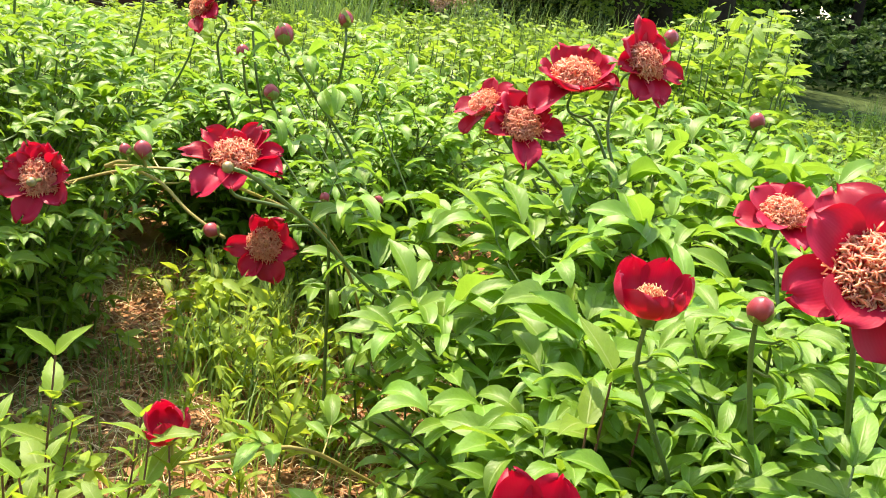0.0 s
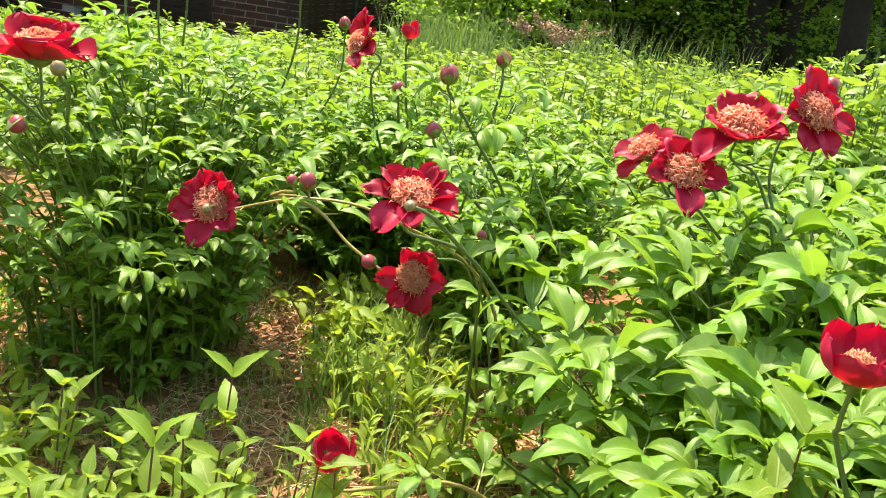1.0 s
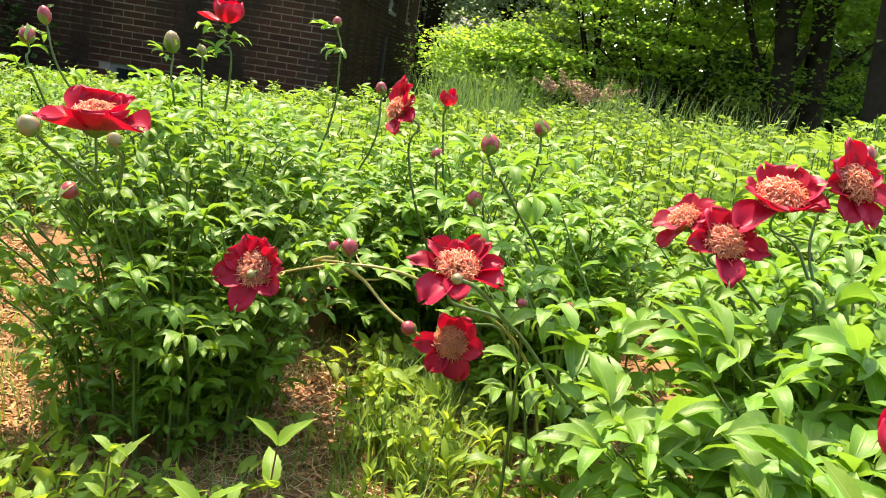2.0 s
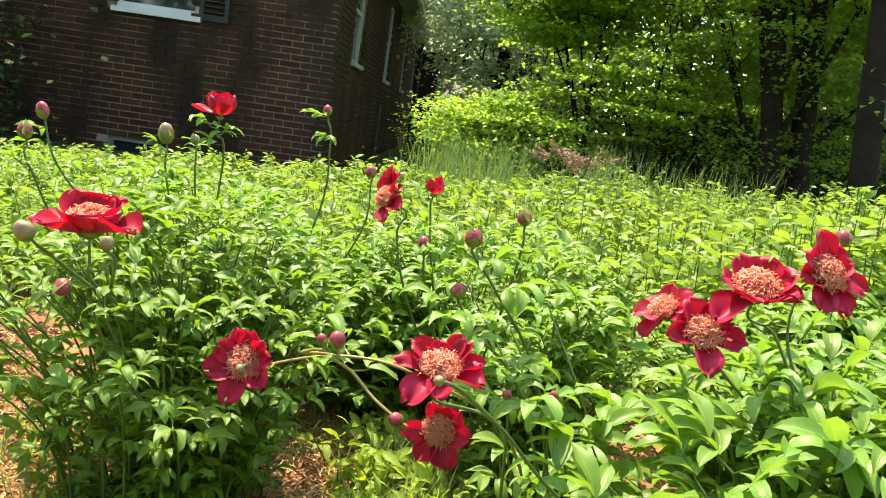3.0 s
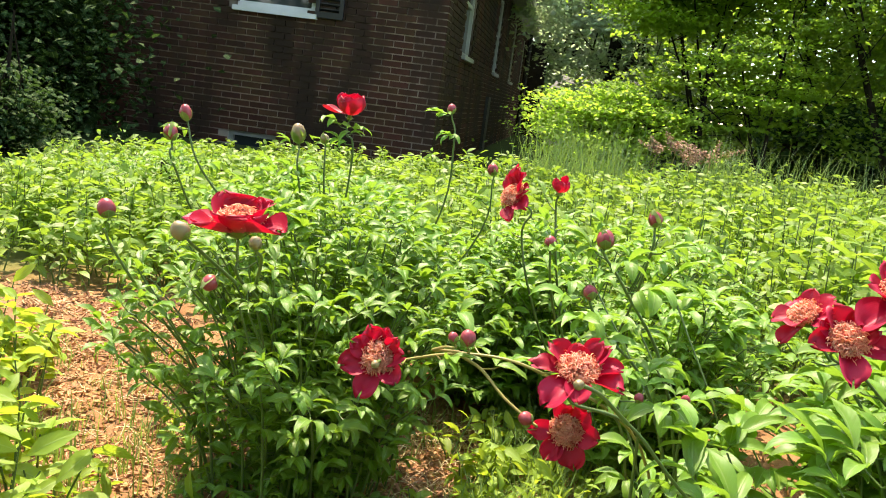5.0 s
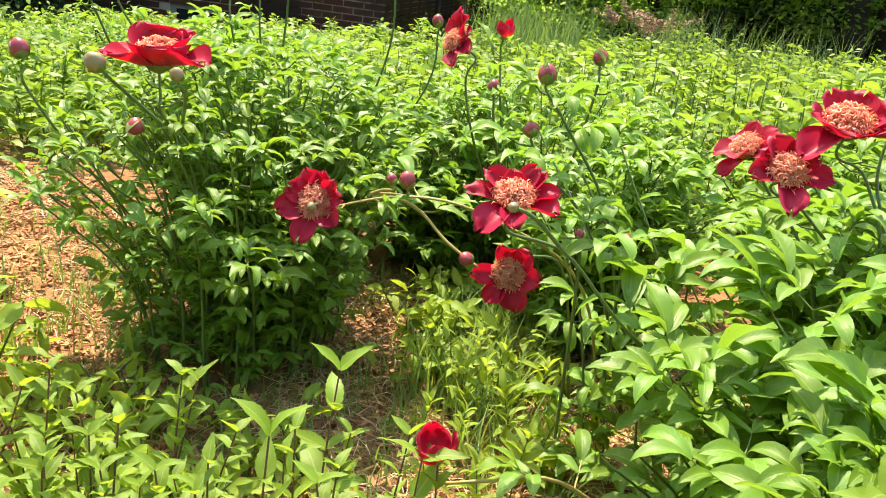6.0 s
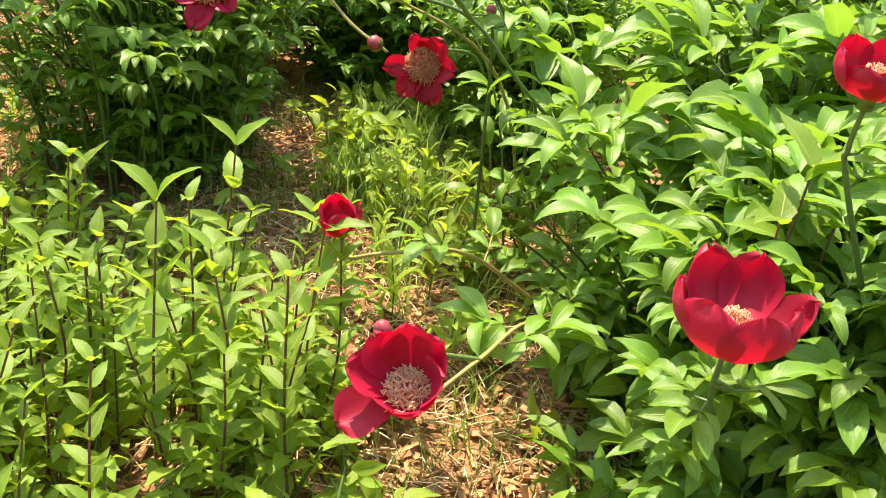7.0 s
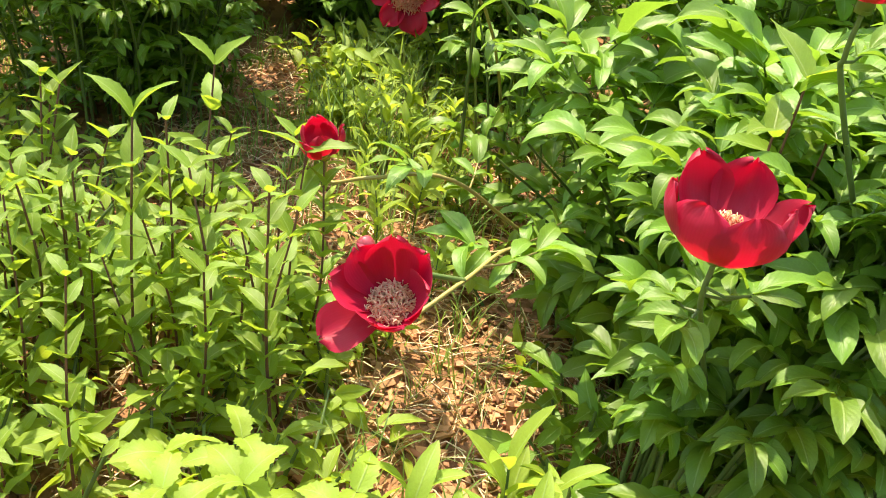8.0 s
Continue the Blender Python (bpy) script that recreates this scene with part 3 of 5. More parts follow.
def build_house():
    house = thing("brick_house", CORNER, "dark red brick house with white windows behind the flower bed", "house")
    front_holes = [(1.40, 2.26, 1.47, 2.72), (1.66, 2.24, -0.35, 0.16)]
    side_holes = [(1.50, 2.45, 1.33, 2.60), (5.95, 6.95, 1.33, 2.60), (10.25, 11.3, 1.33, 2.60), (14.6, 15.6, 1.33, 2.60)]
    front_out, side_out = -ALONG, -ACROSS
    house_wall(house, "front_wall", CORNER.copy(), ACROSS, front_out, HOUSE_W, front_holes, (0.0, 2.6, 0.2, 1.5))
    house_wall(house, "side_wall", CORNER + ALONG * 0.0, ALONG, side_out, HOUSE_L, side_holes, (0.0, 6.0, 0.3, 1.4))
    for i, h in enumerate(front_holes):
        house_window(house, CORNER, ACROSS, front_out, *h, sill=i == 0, bars=i == 0, paint=None if i == 0 else M_DULL)
    for h in side_holes:
        house_window(house, CORNER, ALONG, side_out, *h, trim=0.04, paint=M_TRIM)
    # a louvred shutter beside the front window
    sh = Soup()
    o = CORNER + ACROSS * 1.09 + UP * 1.44 + front_out * 0.012
    for a, b, c, d in ((0, 0, 0.30, 0.06), (0, 1.24, 0.30, 0.06), (0, 0.06, 0.045, 1.18), (0.255, 0.06, 0.045, 1.18)):
        sh.add(*block(o + ACROSS * a + UP * b, ACROSS, front_out, UP, c, 0.035, d))
    shutter = part("shutter", sh.mesh("shutter", M_SHUTTER, smooth=False, offset=CORNER), house, "black louvred window shutter")
    slat = Soup()
    slat.add(*block(np.zeros(3), ACROSS, front_out * 0.75 + UP * 0.5, UP, 0.21, 0.03, 0.012))
    slat_mesh = slat.mesh("slat", M_SHUTTER, smooth=False)
    for k in range(22):
        part("slat", slat_mesh, shutter, m=Matrix.Translation(Vector(o - CORNER + ACROSS * 0.045 + UP * (0.075 + k * 0.053))))
    # a narrow dark slit in the long wall, drawn as a thin black block
    sl = Soup()
    sl.add(*block(CORNER + ALONG * 5.4 + UP * -0.3 + side_out * 0.01, ALONG, side_out, UP, 0.42, 0.05, 1.2))
    part("cellar_door", sl.mesh("cellar_door", M_SHUTTER, smooth=False, offset=CORNER), house, "narrow dark slit in the long wall")
    # eaves and roof
    ev = Soup()
    ev.add(*block(CORNER - ALONG * 0.12 - ACROSS * 0.34 + UP * EAVE, ALONG, ACROSS, UP, HOUSE_L + 0.24, 0.36, 0.10))
    ev.add(*block(CORNER - ALONG * 0.12 - ACROSS * 0.37 + UP * (EAVE + 0.06), ALONG, ACROSS, UP, HOUSE_L + 0.24, 0.04, 0.17))
    part("eaves", ev.mesh("eaves", M_TRIM, smooth=False, offset=CORNER), house, "grey-white eaves board")
    back = Soup()
    back.add(*block(CORNER + ACROSS * (HOUSE_W - 0.3) + UP * FOOT, ALONG, ACROSS, UP, HOUSE_L, 0.29, EAVE - FOOT))
    back.add(*block(CORNER + ALONG * (HOUSE_L - 0.3) + ACROSS * 0.35 + UP * FOOT, ALONG, ACROSS, UP, 0.29, HOUSE_W - 0.7, EAVE - FOOT))
    part("rear_wall", back.mesh("rear_wall", M_BRICK, smooth=False, offset=CORNER), house)
    rf = Soup()
    a, b = CORNER - ALONG * 0.25 - ACROSS * 0.38 + UP * (EAVE + 0.22), CORNER - ALONG * 0.25 + ACROSS * (HOUSE_W / 2) + UP * (EAVE + 1.35)
    c = CORNER - ALONG * 0.25 + ACROSS * (HOUSE_W + 0.38) + UP * (EAVE + 0.22)
    for p, q in ((a, b), (b, c)):
        rf.add(*block(p, ALONG, (q - p) / np.linalg.norm(q - p), UP, HOUSE_L + 0.5, np.linalg.norm(q - p), 0.06))
    part("roof", rf.mesh("roof", M_ROOF, smooth=False, offset=CORNER), house, "grey shingled gable roof")
    gable = Soup()
    for s in (0.0, HOUSE_L - 0.2):
        p, q, t = (CORNER + ALONG * s + ACROSS * k + UP * z for k, z in ((0.0, EAVE), (HOUSE_W, EAVE), (HOUSE_W / 2, EAVE + 1.28)))
        v = np.array([p, q, t, t, *(w + ALONG * 0.2 for w in (p, q, t, t))])
        gable.add(v, [[0, 1, 2, 3], [4, 7, 6, 5], [0, 4, 5, 1], [1, 5, 6, 2], [0, 3, 7, 4]])
    part("gable", gable.mesh("gable", M_BRICK, smooth=False, offset=CORNER), house)
    # a dark end bay past the long wall, its shadow put into the bark colour
    bay = Soup()
    bay.add(*block(CORNER + ALONG * 16.2 + UP * FOOT, ALONG, side_out, UP, 0.75, 0.62, EAVE - 0.25 - FOOT))
    bay.add(*block(CORNER + ALONG * 16.15 + UP * (EAVE - 0.25), ALONG, side_out, UP, 0.85, 0.68, 0.06))
    part("end_bay", bay.mesh("end_bay", M_BARK, smooth=False, offset=CORNER), house, "dark bay at the far end, its shadow put into the colour")
    # downpipe at the far end of the long wall, 
    dp = Soup()
    q = CORNER + ALONG * 16.05 + side_out * 0.1
    dp.add(*tube([q + UP * -0.5, q + UP * 1.2, q + UP * EAVE], 0.05, 0.05, 8))
    part("downpipe", dp.mesh("downpipe", M_SHUTTER, offset=CORNER), house, "dark metal downpipe")


build_house()


def build_shed():
    o = np.array([-2.9, 21.0, -0.4])
    shed = thing("shed", o, "small pale rendered shed behind the shrubs", "shed")
    s = Soup()
    s.add(*block(o, (1, 0, 0), (0, 1, 0), UP, 2.6, 2.5, 1.6))
    part("wall", s.mesh("wall", M_PALE, smooth=False, offset=o), shed)
    s = Soup()
    s.add(*block(o + np.array([-0.15, -0.15, 1.6]), (1, 0, 0), (0, 0.97, 0.2), UP, 2.9, 2.9, 0.08))
    part("roof", s.mesh("roof", M_ROOF, smooth=False, offset=o), shed)


build_shed()

# ---- trees and distance ----
SMALL_LEAF = leaf_shape(0.6, 0.5, 0.25, nu=3, nv=2)
MAPLE_LEAF = leaf_shape(0.9, 0.5, 0.2, nu=3, nv=2, widest=0.5)


def add_leaves(s, places, size, r, shape, flat=0.5, droop=0.2):
    """Many small leaves at the places; flat: how level they lie."""
    v, q, uv = shape
    n = len(places)
    a = r.uniform(0, 2 * np.pi, n)
    way = np.stack([np.cos(a), np.sin(a), r.normal(-droop, 0.5 * (1 - flat) + 0.1, n)], -1)
    way /= np.linalg.norm(way, axis=1, keepdims=True)
    up = np.stack([r.normal(0, 1 - flat + 0.12, n), r.normal(0, 1 - flat + 0.12, n), np.ones(n)], -1)
    x = np.cross(way, up)
    x /= np.linalg.norm(x, axis=1, keepdims=True)
    z = np.cross(x, way)
    k = size * r.uniform(0.6, 1.3, n)
    turn = np.stack([x, way, z], -1) * k[:, None, None]
    verts = np.einsum("nij,vj->nvi", turn, v) + places[:, None]
    quads = (q[None] + (np.arange(n) * len(v))[:, None, None]).reshape(-1, 4)
    s.add(verts.reshape(-1, 3), quads, np.tile(uv, (n, 1)))


def sprays(center, radii, clumps, per, r, spread, flat=0.25, hollow=0.3):
    """Leaf places in uneven flat clumps through an ellipsoid."""
    out = []
    for _ in range(clumps):
        d = r.normal(size=3)
        d = d / np.linalg.norm(d) * r.uniform(hollow, 1) ** 0.6
        c = np.asarray(center) + d * np.asarray(radii)
        k = int(per * r.uniform(0.4, 1.5))
        sp = spread * r.uniform(0.5, 1.4)
        out.append(c + r.normal(size=(k, 3)) * np.array([sp, sp, sp * flat]))
    return np.concatenate(out)


def tree(name, base, height, girth, crown, clumps, per, leaf, mat, label, r, lean=(0, 0), limbs=9, first=0.3, shape=MAPLE_LEAF, spread=0.35, category="tree", flat=0.25):
    base = np.asarray(base, float)
    ob = thing(name, base, label, category)
    top = base + np.array([lean[0], lean[1], height])
    spine = curve([base, base + (top - base) * 0.4 + np.array([r.normal(0, 0.08), r.normal(0, 0.08), 0]), top], 8)
    wood = Soup()
    wood.add(*tube(spine, girth, girth * 0.25, 10))
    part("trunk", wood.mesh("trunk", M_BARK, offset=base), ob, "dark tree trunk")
    center, radii = np.asarray(crown[0], float), np.asarray(crown[1], float)
    for k in range(limbs):
        f = first + (0.95 - first) * k / max(1, limbs - 1)
        p = spine[int(f * (len(spine) - 1))]
        d = r.normal(size=3) * np.array([1, 1, 0.5])
        e = center + d / np.linalg.norm(d) * radii * r.uniform(0.5, 0.9)
        limb = Soup()
        mid = (p + e) / 2 + np.array([0, 0, r.uniform(-0.1, 0.25)]) * np.linalg.norm(e - p) * 0.3
        limb.add(*tube(curve([p, mid, e], 7), girth * 0.36 * (1 - 0.5 * f), 0.008, 6))
        for _ in range(3):
            b = p + (e - p) * r.uniform(0.4, 0.9)
            limb.add(*tube(curve([b, b + r.normal(size=3) * radii * 0.12, b + r.normal(size=3) * radii * 0.28], 4), girth * 0.09, 0.004, 4))
        part("limb", limb.mesh("limb", M_BARK, offset=base), ob)
    s = Soup()
    add_leaves(s, sprays(center, radii, clumps, per, r, spread, flat), leaf, r, shape, 0.7)
    part("crown", s.mesh("crown", mat, offset=base), ob, "uneven leafy crown")
    return ob


def build_trees():
    r = np.random.default_rng(21)
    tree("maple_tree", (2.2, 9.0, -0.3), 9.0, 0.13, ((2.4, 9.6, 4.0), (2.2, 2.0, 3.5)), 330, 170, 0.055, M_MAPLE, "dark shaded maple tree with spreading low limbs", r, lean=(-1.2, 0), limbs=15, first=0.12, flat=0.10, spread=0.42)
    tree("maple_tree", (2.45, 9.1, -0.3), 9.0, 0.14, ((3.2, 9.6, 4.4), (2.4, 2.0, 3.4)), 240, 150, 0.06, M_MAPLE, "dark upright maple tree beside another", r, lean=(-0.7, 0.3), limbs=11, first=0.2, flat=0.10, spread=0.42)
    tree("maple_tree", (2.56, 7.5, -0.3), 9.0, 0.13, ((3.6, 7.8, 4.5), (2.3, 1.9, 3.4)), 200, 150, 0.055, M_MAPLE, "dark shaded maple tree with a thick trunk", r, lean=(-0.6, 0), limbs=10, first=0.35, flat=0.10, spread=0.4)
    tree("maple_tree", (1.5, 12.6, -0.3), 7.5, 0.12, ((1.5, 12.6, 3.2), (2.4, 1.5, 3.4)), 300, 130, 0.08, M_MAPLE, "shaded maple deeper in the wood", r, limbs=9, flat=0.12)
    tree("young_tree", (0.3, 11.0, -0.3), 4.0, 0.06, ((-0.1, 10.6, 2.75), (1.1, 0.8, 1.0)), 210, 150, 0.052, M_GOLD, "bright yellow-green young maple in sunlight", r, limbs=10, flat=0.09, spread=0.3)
    # added tree: pale sprays stand for sunlit patches among the dark maples
    tree("young_tree", (0.9, 9.4, -0.3), 2.4, 0.035, ((0.65, 9.2, 1.35), (0.75, 0.5, 0.55)), 34, 110, 0.045, M_GOLD, "added thin young maple, its pale sprays standing for sunlit leaves", r, limbs=7, flat=0.09, spread=0.2)
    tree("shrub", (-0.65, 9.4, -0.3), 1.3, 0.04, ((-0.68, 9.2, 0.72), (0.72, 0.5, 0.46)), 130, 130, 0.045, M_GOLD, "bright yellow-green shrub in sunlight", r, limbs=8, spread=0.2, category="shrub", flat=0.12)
    tree("grey_tree", (-1.4, 17.5, -0.3), 8.0, 0.2, ((-1.2, 17.5, 4.4), (2.4, 2.0, 3.8)), 260, 130, 0.10, M_BLUE, "grey-green tree behind the house end", r, limbs=9)
    tree("grey_tree", (-3.5, 28.5, -0.4), 8.0, 0.2, ((-3.3, 28.5, 3.6), (3.4, 2.0, 4.2)), 230, 100, 0.18, M_BLUE, "grey-green tree far behind the house", r, limbs=7, spread=0.5)
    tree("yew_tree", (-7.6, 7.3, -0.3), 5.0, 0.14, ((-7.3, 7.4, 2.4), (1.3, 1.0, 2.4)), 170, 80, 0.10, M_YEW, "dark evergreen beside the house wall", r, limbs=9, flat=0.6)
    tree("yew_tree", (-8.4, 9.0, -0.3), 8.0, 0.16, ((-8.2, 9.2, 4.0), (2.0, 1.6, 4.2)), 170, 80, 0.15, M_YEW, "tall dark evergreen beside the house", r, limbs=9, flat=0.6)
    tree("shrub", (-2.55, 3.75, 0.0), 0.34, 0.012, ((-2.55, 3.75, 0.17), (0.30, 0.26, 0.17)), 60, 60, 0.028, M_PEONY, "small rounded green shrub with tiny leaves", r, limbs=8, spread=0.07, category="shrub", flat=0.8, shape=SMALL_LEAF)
    # added evergreen: its dark mass stands for shade at the wall's foot
    tree("yew_tree", (-6.3, 7.0, -0.3), 2.6, 0.07, ((-6.2, 7.0, 0.7), (0.9, 0.6, 1.3)), 150, 80, 0.08, M_YEW, "low dark evergreen added for the shade at the wall's foot", np.random.default_rng(77), limbs=8, flat=0.6)
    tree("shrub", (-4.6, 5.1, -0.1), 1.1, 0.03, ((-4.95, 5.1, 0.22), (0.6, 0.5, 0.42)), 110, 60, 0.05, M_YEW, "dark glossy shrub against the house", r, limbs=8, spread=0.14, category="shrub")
    # unseen tree, added to keep sky light off the house front
    tree("oak_tree", (-7.2, 2.6, -0.1), 8.5, 0.22, ((-7.0, 2.8, 5.2), (2.8, 2.6, 3.0)), 90, 70, 0.2, M_TREE, "unseen leafy tree beside the garden, added to block sky light", r, limbs=9)
    # woods behind
    s = Soup()
    for _ in range(26):
        x = r.uniform(-7, 24)
        y = r.uniform(17, 28) if x > 0 else r.uniform(27.5, 32)
        h = r.uniform(5, 11)
        add_leaves(s, sprays((x, y, h * 0.55), (3.0, 2.0, h * 0.55), 75, 70, r, 0.6, 0.3), 0.19, r, MAPLE_LEAF, 0.6)
    tagged(new("far_woods", s.mesh("far_woods", M_TREE)), "dense dark woodland beyond the garden", "woods", kind="stuff")
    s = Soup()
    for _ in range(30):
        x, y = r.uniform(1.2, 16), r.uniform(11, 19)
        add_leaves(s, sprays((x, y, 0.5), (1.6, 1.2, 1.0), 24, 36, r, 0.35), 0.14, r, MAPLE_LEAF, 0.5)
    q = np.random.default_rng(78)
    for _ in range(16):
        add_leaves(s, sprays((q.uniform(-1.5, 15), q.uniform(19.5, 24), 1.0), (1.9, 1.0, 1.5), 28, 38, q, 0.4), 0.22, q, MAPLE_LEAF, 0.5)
    # yew leaf used for its darkness: the canopy's deep shade as leaf colour
    tagged(new("undergrowth", s.mesh("undergrowth", M_YEW)), "low undergrowth below the trees, their shade put into its dark leaves", "undergrowth", kind="stuff")
    s = Soup()
    for _ in range(30):
        b = np.array([r.uniform(2.6, 16), r.uniform(12, 24), -0.3])
        s.add(*tube(curve([b, b + np.array([r.normal(0, 0.1), 0, 4]), b + np.array([r.normal(0, 0.4), 0, 9])], 5), r.uniform(0.08, 0.2), 0.05, 7))
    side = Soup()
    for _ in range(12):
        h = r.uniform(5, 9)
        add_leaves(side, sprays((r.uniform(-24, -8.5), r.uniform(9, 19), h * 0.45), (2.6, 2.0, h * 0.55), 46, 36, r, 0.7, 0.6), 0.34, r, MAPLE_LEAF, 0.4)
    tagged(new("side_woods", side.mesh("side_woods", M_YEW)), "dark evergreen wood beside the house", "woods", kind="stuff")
    # unseen tree masses behind the camera, added to dim house front and panes
    back = Soup()
    for x in np.linspace(-16, 16, 15):
        h = r.uniform(6, 10)
        add_leaves(back, sprays((x, -11 + r.normal(0, 1.5), h * 0.5), (2.4, 1.8, h * 0.55), 40, 26, r, 0.8), 0.5, r, MAPLE_LEAF, 0.5)
    tagged(new("woods_behind", back.mesh("woods_behind", M_TREE)), "unseen woodland behind the viewpoint, added to block sky light", "woods", kind="stuff")
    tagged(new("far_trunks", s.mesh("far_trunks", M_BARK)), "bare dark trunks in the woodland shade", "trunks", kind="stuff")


build_trees()

# ---- peony flowers and buds ----
def petal_arrays(length, width, e0, e1, phi, lift, curl, r, notch=0.1, ruffle=1.0, n=11):
    """A broad petal round the flower's axis (z): e0 and e1 are its rise in degrees at the foot and at the rim."""
    u = np.sin(np.linspace(0, math.pi / 2, n))
    e = np.radians(e0 + (e1 - e0) * u)
    rad = np.concatenate([[0], np.cumsum(np.cos((e[1:] + e[:-1]) / 2) * np.diff(u))]) * length + 0.006
    z = np.concatenate([[0], np.cumsum(np.sin((e[1:] + e[:-1]) / 2) * np.diff(u))]) * length + lift
    s = np.linspace(-1, 1, n)
    half = 0.5 * width * (0.25 + 0.75 * np.sin(np.clip(u * 1.9, 0, np.pi / 2))) * np.sqrt(np.clip(1 - (np.clip(u - 0.3, 0, 1) / 0.7) ** 5, 0.02, 1))
    x = half[:, None] * s[None]
    cut = 1 - notch * np.exp(-((s[None] - r.uniform(-0.3, 0.3)) ** 2) * 14) * (u[:, None] ** 6)
    bend = curl * x**2 / (0.5 * width)
    ph = r.uniform(0, 6)
    cut = cut - 0.045 * ruffle * (np.sin(s[None] * 7.5 + 2 * ph) + 0.5 * np.sin(s[None] * 14 + ph)) * (u[:, None] ** 7)
    rip = ruffle * 0.035 * length * (u[:, None] ** 2) * np.sin(s[None] * 5 + ph + u[:, None] * 3)
    nr, nz = -np.sin(e)[:, None], np.cos(e)[:, None]
    rr = rad[:, None] * cut + nr * (bend + rip)
    zz = z[:, None] * (0.5 + 0.5 * cut) + nz * (bend + rip)
    c, si = math.cos(phi), math.sin(phi)
    v = np.stack([rr * c - x * si, rr * si + x * c, zz], -1).reshape(-1, 3)
    uv = np.stack(np.broadcast_arrays(u[:, None], (s[None] + 1) / 2), -1).reshape(-1, 2)
    return v, grid(n, n), uv


def axis_turn(axis, spin=0.0):
    z = np.asarray(axis, float)
    z = z / np.linalg.norm(z)
    x = np.cross((0.0, 1.0, 0.2), z)
    x /= np.linalg.norm(x)
    y = np.cross(z, x)
    c, s = math.cos(spin), math.sin(spin)
    return np.stack([x * c + y * s, y * c - x * s, z], 1)


def stamen_mesh(size, n, r, heart, height, tips):
    """A dense boss of curling threads with paler ends, on a small green heart."""
    s = Soup()
    for _ in range(n):
        f = math.sqrt(r.random())
        a = r.uniform(0, 2 * np.pi)
        way = np.array([math.cos(a), math.sin(a), 0])
        foot = way * heart * f * 0.55 + np.array([0, 0, 0.003])
        l = height * r.uniform(0.75, 1.15) * (1 - 0.45 * f**2)
        tip = way * heart * f * r.uniform(0.85, 1.1) + np.array([r.normal(0, 0.0015), r.normal(0, 0.0015), l])
        mid = (foot + tip) / 2 + r.normal(0, 0.0022, 3)
        w = r.uniform(0.0005, 0.0008) * size / 0.11
        s.add(*tube([foot, mid, tip], w * 0.8, w, 3))
        c = r.uniform(0, 6.28)
        side = np.array([math.cos(c), math.sin(c), 0]) * r.uniform(0.0025, 0.0055) * size / 0.1
        s.add(*tube([tip, tip + side * 0.6 + np.array([0, 0, 0.0016]), tip + side * 1.3 + np.array([0, 0, r.uniform(-0.002, 0.001)])], w * 1.35, w * 0.9, 3), slot=1)
    ang = np.linspace(0, 2 * np.pi, 9)
    rings = [(0.0005, -0.012), (0.006, -0.01), (heart * 0.62, 0.0), (heart * 0.5, 0.006), (0.0005, 0.009)]
    v = np.array([[(q * math.cos(t), q * math.sin(t), z) for t in ang] for q, z in rings]).reshape(-1, 3)
    s.add(v, grid(5, 9), slot=2)
    return s.mesh("flower", [M_STAMEN, tips, M_SEPAL])


SEPALS = [leaf_shape(0.7, -0.7, 0.3, nu=5, nv=3), leaf_shape(0.75, -1.7, 0.5, nu=6, nv=3), leaf_shape(1.0, -1.7, 0.5, nu=6, nv=3)]


